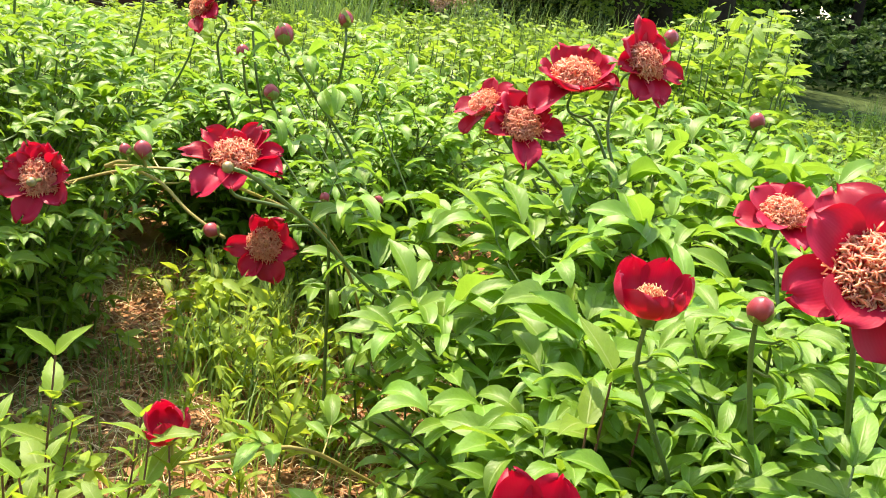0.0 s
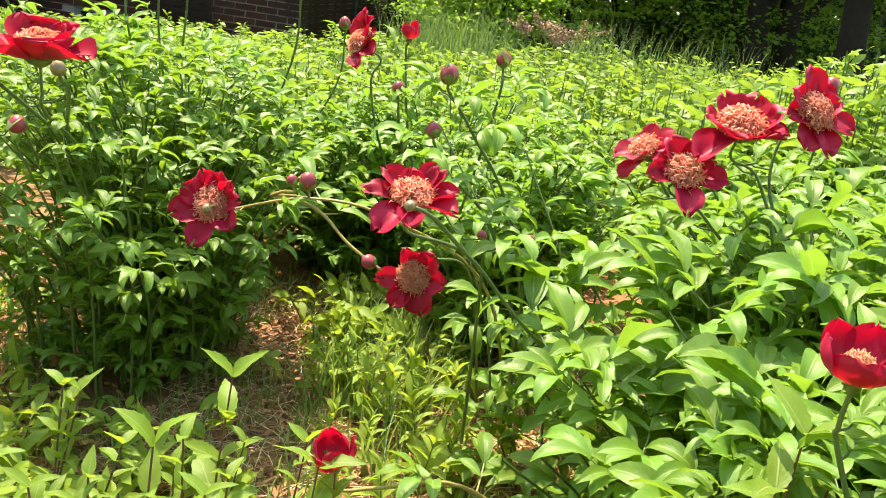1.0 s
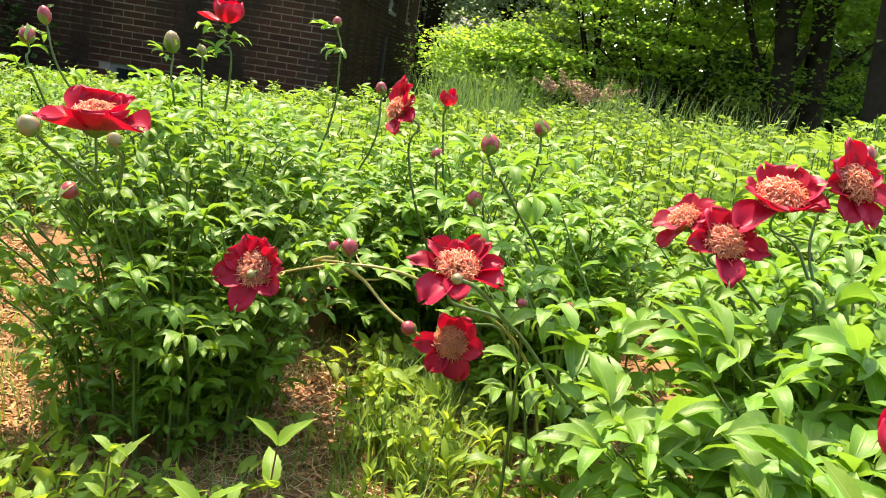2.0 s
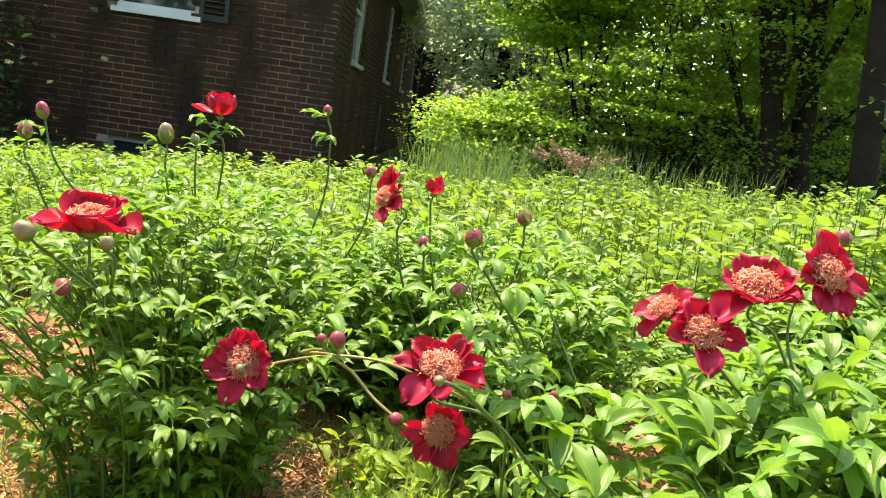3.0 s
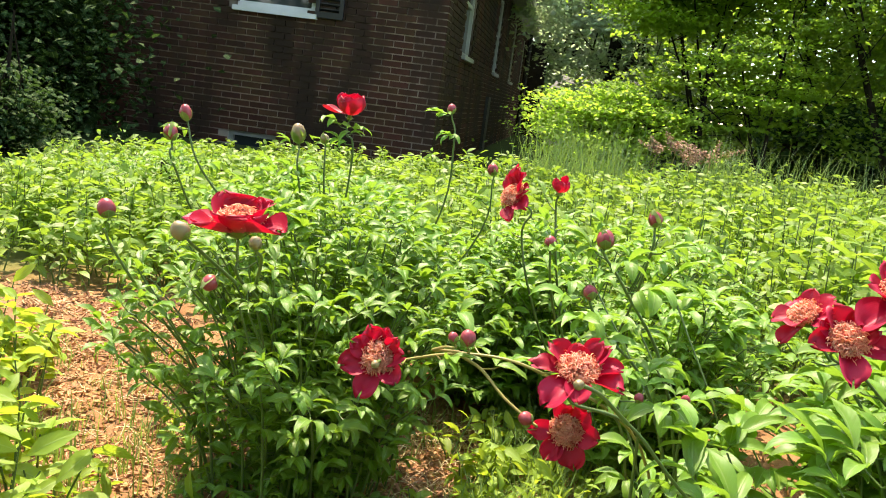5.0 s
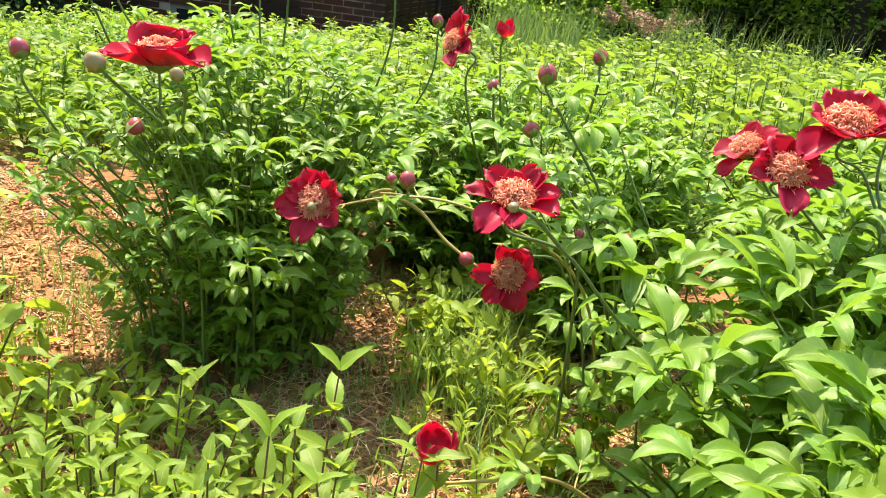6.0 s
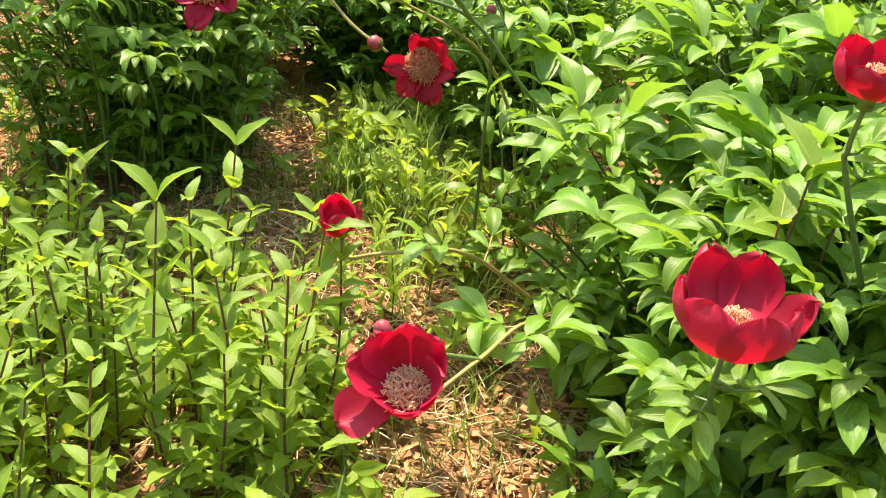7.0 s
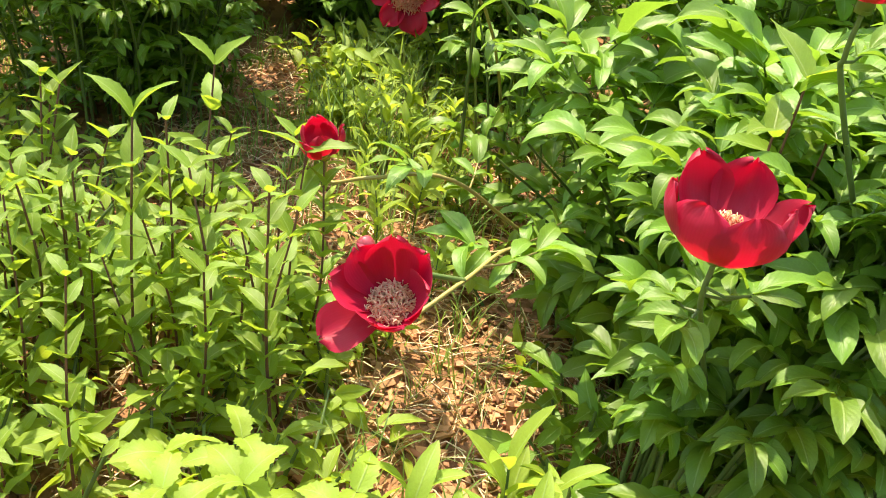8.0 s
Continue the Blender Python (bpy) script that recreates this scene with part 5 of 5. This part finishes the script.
    peony(b, mound(-0.98, 2.0, 0.38, 0.40, 0.56, 0.5), [
        ("shut", (-0.765, 1.61, 0.738), (0.1, -0.1, 1), 0.062, [b, (-0.79, 1.7, 0.4), (-0.75, 1.61, 0.66)], {"leaves": (0.6, 0.8, 0.9), "set": ((185, 0.95, 0.6, -20, 20), (150, 0.9, 0.7, 0, 100), (90, 0.9, 0.75, 10, 115), (30, 0.9, 0.75, 10, 120), (-30, 0.9, 0.75, 5, 115), (-90, 0.85, 0.75, 5, 118), (-140, 0.85, 0.7, 0, 110))}),
        ("bud", (-1.058, 1.437, 0.65), (-0.1, -0.2, 1), 0.028, [b, (-1.02, 1.6, 0.4), (-1.05, 1.44, 0.6)], {}),
        ("bud", (-1.063, 1.496, 0.69), (-0.2, -0.2, 1), 0.024, [b, (-0.96, 1.6, 0.45), (-1.03, 1.5, 0.6)], {"point": 1.4}),
        ("bud", (-0.867, 1.602, 0.672), (-0.1, -0.2, 1), 0.03, [b, (-0.85, 1.7, 0.4), (-0.86, 1.6, 0.6)], {"point": 1.4, "mat": M_BUD_GREY}),
        ("bud", (-0.855, 1.716, 0.665), (-0.1, -0.2, 1), 0.02, [b, (-0.85, 1.75, 0.5)], {"mat": M_BUD_GREY}),
        ("bud", (-0.603, 1.807, 0.765), (-0.1, -0.2, 1), 0.02, [b, (-0.62, 1.85, 0.5), (-0.59, 1.81, 0.7)], {"leaves": (0.6, 0.9)}),
        ("bud", (-0.515, 1.926, 0.635), (-0.1, -0.2, 1), 0.026, [b, (-0.55, 1.95, 0.45)], {}),
    ], 113, "tall peony clump with buds and one cupped red flower", stems=75, nodes=7, leaf=0.057, low=0.06)
    b = (-0.52, 2.2, 0.0)
    peony(b, mound(-0.50, 2.14, 0.30, 0.28, 0.44, 0.2), [], 119, "leafy peony clump without flowers", stems=52, nodes=8, leaf=0.055, low=0.05, singles=120)
    b = (-0.05, 1.76, 0.0)
    peony(b, mound(-0.05, 1.74, 0.21, 0.20, 0.45, 0.5), [], 121, "leafy peony clump without flowers", stems=42, nodes=7, leaf=0.055, low=0.15, singles=120)
    b = (-0.25, 2.15, 0.0)
    peony(b, mound(-0.20, 2.16, 0.50, 0.38, 0.52, 0.4), [
        ("open", (-0.385, 1.51, 0.632), (-0.62, -0.5, 0.55), 0.098, [b, (-0.33, 1.6, 0.4), (-0.37, 1.53, 0.56)], {"set": ((35, 0.62, 0.44, 45, 30), (5, 0.56, 0.44, 45, 20), (75, 0.48, 0.36, 50, 40), (-70, 0.56, 0.38, 15, -15), (-110, 0.56, 0.36, 15, -20), (-35, 0.48, 0.36, 30, 10))}),
        ("shut", (-0.312, 1.52, 0.660), (0.05, -0.2, 1), 0.036, [b, (-0.29, 1.58, 0.45)], {"petals": 5, "label": "half-open red peony bud"}),
        ("bud", (-0.136, 1.316, 0.645), (-0.1, -0.2, 1), 0.022, [b, (-0.16, 1.45, 0.45), (-0.135, 1.32, 0.6)], {}),
        ("bud", (-0.30, 1.40, 0.57), (-0.1, -0.2, 1), 0.021, [b, (-0.29, 1.5, 0.45)], {}),
    ], 127, "peony clump with a red flower turned aside", stems=78, nodes=7, leaf=0.057, low=0.05)
    b = (0.55, 1.75, 0.0)
    peony(b, mound(0.55, 1.72, 0.50, 0.36, 0.52, 0.75), [
        ("bud", (0.385, 1.456, 0.677), (-0.1, -0.2, 1), 0.026, [b, (0.43, 1.6, 0.4), (0.39, 1.46, 0.62)], {}),
        ("bud", (0.536, 1.396, 0.568), (-0.1, -0.2, 1), 0.026, [b, (0.54, 1.5, 0.4)], {}),
    ], 131, "peony clump with closed buds", stems=60, nodes=7, leaf=0.06, low=0.08)
    b = (1.25, 1.3, 0.0)
    peony(b, mound(1.25, 1.25, 0.42, 0.40, 0.46, 0.7), [], 137, "leafy peony clump without flowers", stems=54, nodes=7, leaf=0.06, low=0.1, singles=150)


build_peonies()

# ---- leafy shoots, weeds and field plants ----
SHOOT_LEAVES = [leaf_shape(w, a, f, tw, 0.4, teeth=1, tip=1.35, nu=15, nv=3, widest=wd) for w, a, f, tw, wd in (
    (0.40, 0.3, 0.4, 0.1, 0.36), (0.36, 0.6, 0.35, -0.25, 0.38), (0.42, 0.1, 0.5, 0.15, 0.36), (0.38, 0.9, 0.3, 0.2, 0.40))]
LOBED_LEAVES = [leaf_shape(w, a, f, tw, 0.6, teeth=2, tip=1.3, nu=19, nv=3, widest=0.36) for w, a, f, tw in ((0.44, 1.2, 0.3, 0.2), (0.38, 1.6, 0.25, -0.5), (0.46, 0.8, 0.4, 0.4), (0.40, 2.0, 0.2, 0.0))]


def shoot(at, height, pairs, leaf, seed, label, mat, stem_mat, name="leafy_shoot", category="plant", group="leafy shoots", wide=0.75, lean=0.03, crown=0.9, shapes=None, leaf_kind="", top_size=1.0, turn=None):
    """An upright shoot with crossed pairs of toothed leaves, the top pair steep."""
    r = np.random.default_rng(seed)
    ob = thing(name, at, label, category, group)
    top = np.array([r.normal(0, lean), r.normal(0, lean), height])
    line = curve([(0, 0, 0), top * np.array([0.3, 0.3, 0.5]) + np.array([r.normal(0, 0.008), r.normal(0, 0.008), 0]), top], 6)
    s = Soup()
    s.add(*tube(line, 0.0018, 0.0010, 6))
    part("stem", s.mesh("stem", stem_mat), ob)
    head = r.uniform(0, 3.14) if turn is None else turn - 1.57 * pairs
    for k in range(pairs):
        f = 0.22 + 0.78 * (k + 1) / pairs if pairs > 1 else 1.0
        i = f * (len(line) - 1)
        a = line[int(i)] + (line[min(int(i) + 1, len(line) - 1)] - line[int(i)]) * (i % 1)
        head += 1.57 + r.normal(0, 0.2)
        last = k == pairs - 1
        rise = crown * r.uniform(0.8, 1.15) if last else wide * r.uniform(0.5, 1.2)
        size = leaf * (top_size if last else r.uniform(0.8, 1.15)) * (0.7 + 0.5 * math.sin(math.pi * min(f, 0.85)))
        for sgn in (0, math.pi):
            h = head + sgn + r.normal(0, 0.15)
            d = np.array([math.cos(h) * math.cos(rise), math.sin(h) * math.cos(rise), math.sin(rise)])
            j = int(r.integers(4))
            part("leaf", leaf_mesh("leaf_" + mat.name + leaf_kind, j, shapes or SHOOT_LEAVES, mat), ob, m=matrix_of(frame_of(d, spin=r.normal(0, 0.25)), a, size))
    return ob


def build_shoots():
    r = np.random.default_rng(33)
    narrow = [leaf_shape(w, a, f, tw, 0.3, nu=8, nv=3, widest=0.45) for w, a, f, tw in ((0.30, 0.5, 0.5, 0.1), (0.26, 0.8, 0.5, -0.2), (0.32, 0.3, 0.5, 0.15), (0.28, 1.0, 0.4, 0.0))]
    label = "leafy green shoot with toothed leaves on a reddish stem"
    kinds = [shoot((-0.366, 0.643, 0), 0.315, 6, 0.052, 1, label, M_SHOOT, M_STEM_RED, crown=1.2, lean=0.008, wide=0.9, top_size=1.1, turn=0.2), shoot((-0.345, 0.80, 0), 0.322, 6, 0.054, 2, label, M_SHOOT, M_STEM_RED, crown=0.95, lean=0.008, wide=0.95, top_size=0.95, turn=0.3)]
    kinds += [shoot((-0.50 + 0.07 * k, 0.60 + 0.05 * (k % 3), 0), 0.23 + 0.03 * (k % 3), 9, 0.034, 10 + k, label, M_SHOOT, M_STEM_RED, crown=0.9, wide=0.85, lean=0.012) for k in range(5)]
    for _ in range(84):
        x, y = r.uniform(-0.72, -0.20), r.uniform(0.44, 0.79)
        if x > -0.34 and y < 0.58:
            continue
        k = kinds[int(r.integers(2, len(kinds)))]
        copy_thing(k, pose(x, y, 0, r.normal(0, 4), r.normal(0, 4), r.uniform(0, 360)) @ Matrix.Diagonal((*[r.uniform(0.75, 1.1)] * 3, 1)))
    shoot((0.172, 0.635, 0), 0.45, 6, 0.062, 40, "tall pale green shoot with toothed leaves on a dark stem", M_SHOOT, M_STEM_RED, crown=0.7, lean=0.01)
    shoot((0.155, 0.60, 0), 0.41, 5, 0.06, 41, "tall pale green shoot with toothed leaves on a dark stem", M_SHOOT, M_STEM_RED, crown=0.6, lean=0.01)
    shoot((0.19, 0.66, 0), 0.40, 5, 0.055, 42, "tall pale green shoot with toothed leaves on a dark stem", M_SHOOT, M_STEM_RED, crown=0.7, lean=0.02)
    shoot((-0.235, 0.735, 0), 0.27, 5, 0.055, 43, label, M_SHOOT, M_STEM_RED, crown=0.6, lean=0.01)
    # pale weeds at the walk's near edge
    pale = "pale green weed with soft toothed leaves"
    first = [shoot((-0.20 + 0.04 * k, 0.40 + 0.02 * (k % 2), 0), 0.17 + 0.02 * (k % 2), 7, 0.050, 60 + k, pale, M_WEED, M_STEM, name="weed", group="pale weeds", wide=0.6, crown=0.7, top_size=0.9, shapes=LOBED_LEAVES, leaf_kind="_lobed") for k in range(3)]
    for x, y in ((-0.24, 0.40), (-0.22, 0.43), (-0.17, 0.37), (-0.14, 0.41), (-0.19, 0.38), (-0.26, 0.37), (-0.12, 0.385), (-0.20, 0.36), (-0.15, 0.355), (-0.10, 0.40)):
        copy_thing(first[int(r.integers(3))], pose(x, y, 0, 0, 0, r.uniform(0, 360)) @ Matrix.Diagonal((*[r.uniform(0.8, 1.1)] * 3, 1)))
    lance = "pale green weed with narrow upright leaves"
    spear = [shoot((-0.035, 0.43, 0), 0.15, 7, 0.056, 70, lance, M_WEED, M_STEM, name="weed", group="pale weeds", wide=1.0, crown=1.2, shapes=narrow, leaf_kind="_narrow"), shoot((0.0, 0.455, 0), 0.14, 7, 0.054, 71, lance, M_WEED, M_STEM, name="weed", group="pale weeds", wide=0.9, crown=1.1, shapes=narrow, leaf_kind="_narrow")]
    for x, y, k in ((0.02, 0.44, 1.15), (-0.07, 0.43, 1.05), (-0.05, 0.40, 1.2), (0.02, 0.40, 1.15), (-0.02, 0.40, 1.2), (0.04, 0.47, 1.0), (-0.28, 1.5, 0.7), (-0.33, 1.42, 0.7), (-0.22, 1.3, 0.8), (-0.17, 1.25, 0.8), (-0.14, 1.38, 0.7), (-0.25, 1.2, 0.6), (-1.02, 1.45, 0.6), (-1.1, 1.55, 0.5), (-0.94, 1.5, 0.7), (-0.26, 1.33, 0.75), (-0.20, 1.42, 0.7), (-0.15, 1.10, 0.9), (-0.12, 1.2, 0.7), (-0.19, 1.02, 0.8), (-0.32, 1.22, 0.6), (-0.10, 0.92, 0.7), (-0.14, 0.80, 0.6), (-0.27, 1.05, 0.7), (-1.08, 1.02, 0.8), (-1.2, 1.15, 0.7), (-0.98, 0.95, 0.9), (-1.3, 0.9, 1.0), (-1.4, 1.1, 0.9)):
        copy_thing(spear[int(r.integers(2))], pose(x, y, 0, 0, 0, r.uniform(0, 360)) @ Matrix.Diagonal((k, k, k, 1)))


build_shoots()


FAR_LEAF = leaf_shape(0.34, 0.7, 0.0, nu=4, nv=2)
FIELD_LEAF = leaf_shape(0.36, 0.7, 0.3, nu=4, nv=3)


def field_plants(name, label, places, height, leaf, r, mat, per=16, near=True):
    """A stand of leafy stems, joined."""
    s, w = Soup(), Soup()
    spots = []
    for x, y in places:
        h = height(x, y) * r.uniform(0.6, 1.12)
        top = np.array([x + r.normal(0, 0.04), y + r.normal(0, 0.04), h])
        w.add(*tube([(x, y, 0), ((x + top[0]) / 2, (y + top[1]) / 2, h / 2), top], 0.003, 0.0015, 4))
        f = np.sqrt(r.uniform(0.02, 1.0, per))
        spots.append(np.array([x, y, 0]) + (top - np.array([x, y, 0])) * f[:, None] + r.normal(0, 0.006, (per, 3)))
    add_leaves(s, np.concatenate(spots), leaf, r, FIELD_LEAF if near else FAR_LEAF, 0.35, -0.3)
    ob = thing(name, (0, 0, 0), label, "plants", kind="stuff", mesh=s.mesh(name, mat))
    tagged(part("stems", w.mesh("stems", M_STEM), ob), kind="stuff")
    return ob


def build_field():
    r = np.random.default_rng(44)

    def scatter(n, x0, x1, y0, y1, keep=lambda x, y: True):
        out = []
        while len(out) < n:
            x, y = r.uniform(x0, x1), r.uniform(y0, y1)
            if keep(x, y):
                out.append((x, y))
        return out

    field_plants("field_plants", "dense yellow-green leafy plants filling the bed", scatter(2800, -3.8, 4.0, 2.2, 6.4, lambda x, y: abs(x + 0.1) < 0.78 * y + 0.3 and (x < 0.41 * y or y < 2.6) and not (x < -1.2 and y < 2.6)), lambda x, y: 0.50 + 0.085 * max(x, -3.2) - 0.9 * min(0.42, max(0.0, x - 0.38 * y)) + 0.05 * math.sin(3 * x + y) * math.sin(2.3 * y - x), 0.056, r, M_FIELD, 26, False)
    field_plants("tall_field_plants", "tall light green leafy stems beside the peonies", scatter(460, 0.35, 1.7, 1.95, 3.1, lambda x, y: 0.16 * y < x < 0.41 * y), lambda x, y: 0.50 + 0.2 * min(1, max(0, (x - 0.16 * y) / 0.45)), 0.055, r, M_FIELD, 30, False)
    field_plants("edge_plants", "low light green plants along the path", scatter(520, -3.6, -1.3, 2.35, 4.4), lambda x, y: 0.20, 0.06, r, M_FIELD, 16, False)
    field_plants("path_weeds", "low weeds at the edge of the mulch path", scatter(300, -2.3, -1.0, 0.6, 1.8, lambda x, y: x < -1.02 - (y - 1.1) * 0.85), lambda x, y: 0.2, 0.065, r, M_WEED, 10)
    field_plants("gap_weeds", "small weeds between the clumps", scatter(62, -0.5, 0.14, 0.62, 1.75), lambda x, y: 0.055 + 0.05 * max(0, y - 0.9), 0.04, r, M_WEED, 9)
    field_plants("meadow_weeds", "low yellow-green weeds beyond the peonies", scatter(800, 0.9, 4.6, 2.3, 6.5, lambda x, y: 0.38 * y < x < 0.85 * y), lambda x, y: 0.24, 0.06, r, M_FIELD, 14, False)
    field_plants("bed_weeds", "light green weeds at the back of the open gap", scatter(42, -0.44, -0.12, 1.3, 1.95), lambda x, y: 0.11, 0.045, r, M_WEED, 12)
    # darker leaf copy here stands for the shade below the clump
    field_plants("undershade_plants", "low leafy plants below the peony, shade put into their dark leaves", scatter(55, 0.06, 0.5, 0.48, 0.85), lambda x, y: 0.12, 0.05, r, M_PEONY_SHADED, 9)
    field_plants("shoot_weeds", "low small-leaved weeds below the leafy shoots", scatter(170, -0.75, -0.15, 0.42, 0.85), lambda x, y: 0.10, 0.034, r, M_WEED, 12)
    field_plants("shade_weeds", "small weeds in the shade of the clump", scatter(80, -1.0, -0.42, 0.78, 1.14), lambda x, y: 0.10, 0.045, r, M_WEED, 9)
    s = Soup()
    for x0, x1, n in ((-1.02, -0.3, 90), (0.1, 0.4, 50), (0.6, 1.5, 70)):
        for _ in range(n):
            blades(s, (r.uniform(x0, x1), r.uniform(5.6, 6.6)), 13, r.uniform(0.55, 0.85), 0.09, r, 0.007, 0.45)
    tagged(new("tall_grass", s.mesh("tall_grass", M_REED)), "tall upright green grass clumps behind the bed", "grass", kind="stuff")
    for k in range(5):
        x, y = -0.18 + 0.08 * k + r.normal(0, 0.04), 6.1 + r.normal(0, 0.2)
        ob = thing("dry_plume_plant", (x, y, 0), "pinkish brown faded flower plumes on thin stalks", "plant", "faded plumes")
        st = Soup()
        h = r.uniform(0.60, 0.70)
        st.add(*tube([(0, 0, 0), (0.02, 0, h * 0.6), (0.05, 0, h)], 0.004, 0.002, 5))
        part("stem", st.mesh("stem", M_STEM_TAN), ob)
        pl = Soup()
        for _ in range(4):
            way = np.array([r.normal(-0.05, 0.08), r.normal(0, 0.06), r.uniform(0.02, 0.10)])
            f = r.random((110, 1))
            pts = np.array([0.05, 0, h - 0.03]) + way * f * 1.3 + r.normal(size=(110, 3)) * 0.018 * (1.15 - f)
            add_leaves(pl, pts, 0.018, r, SMALL_LEAF, 0.2)
        tagged(part("plume", pl.mesh("plume", M_PLUME), ob), kind="stuff")


build_field()
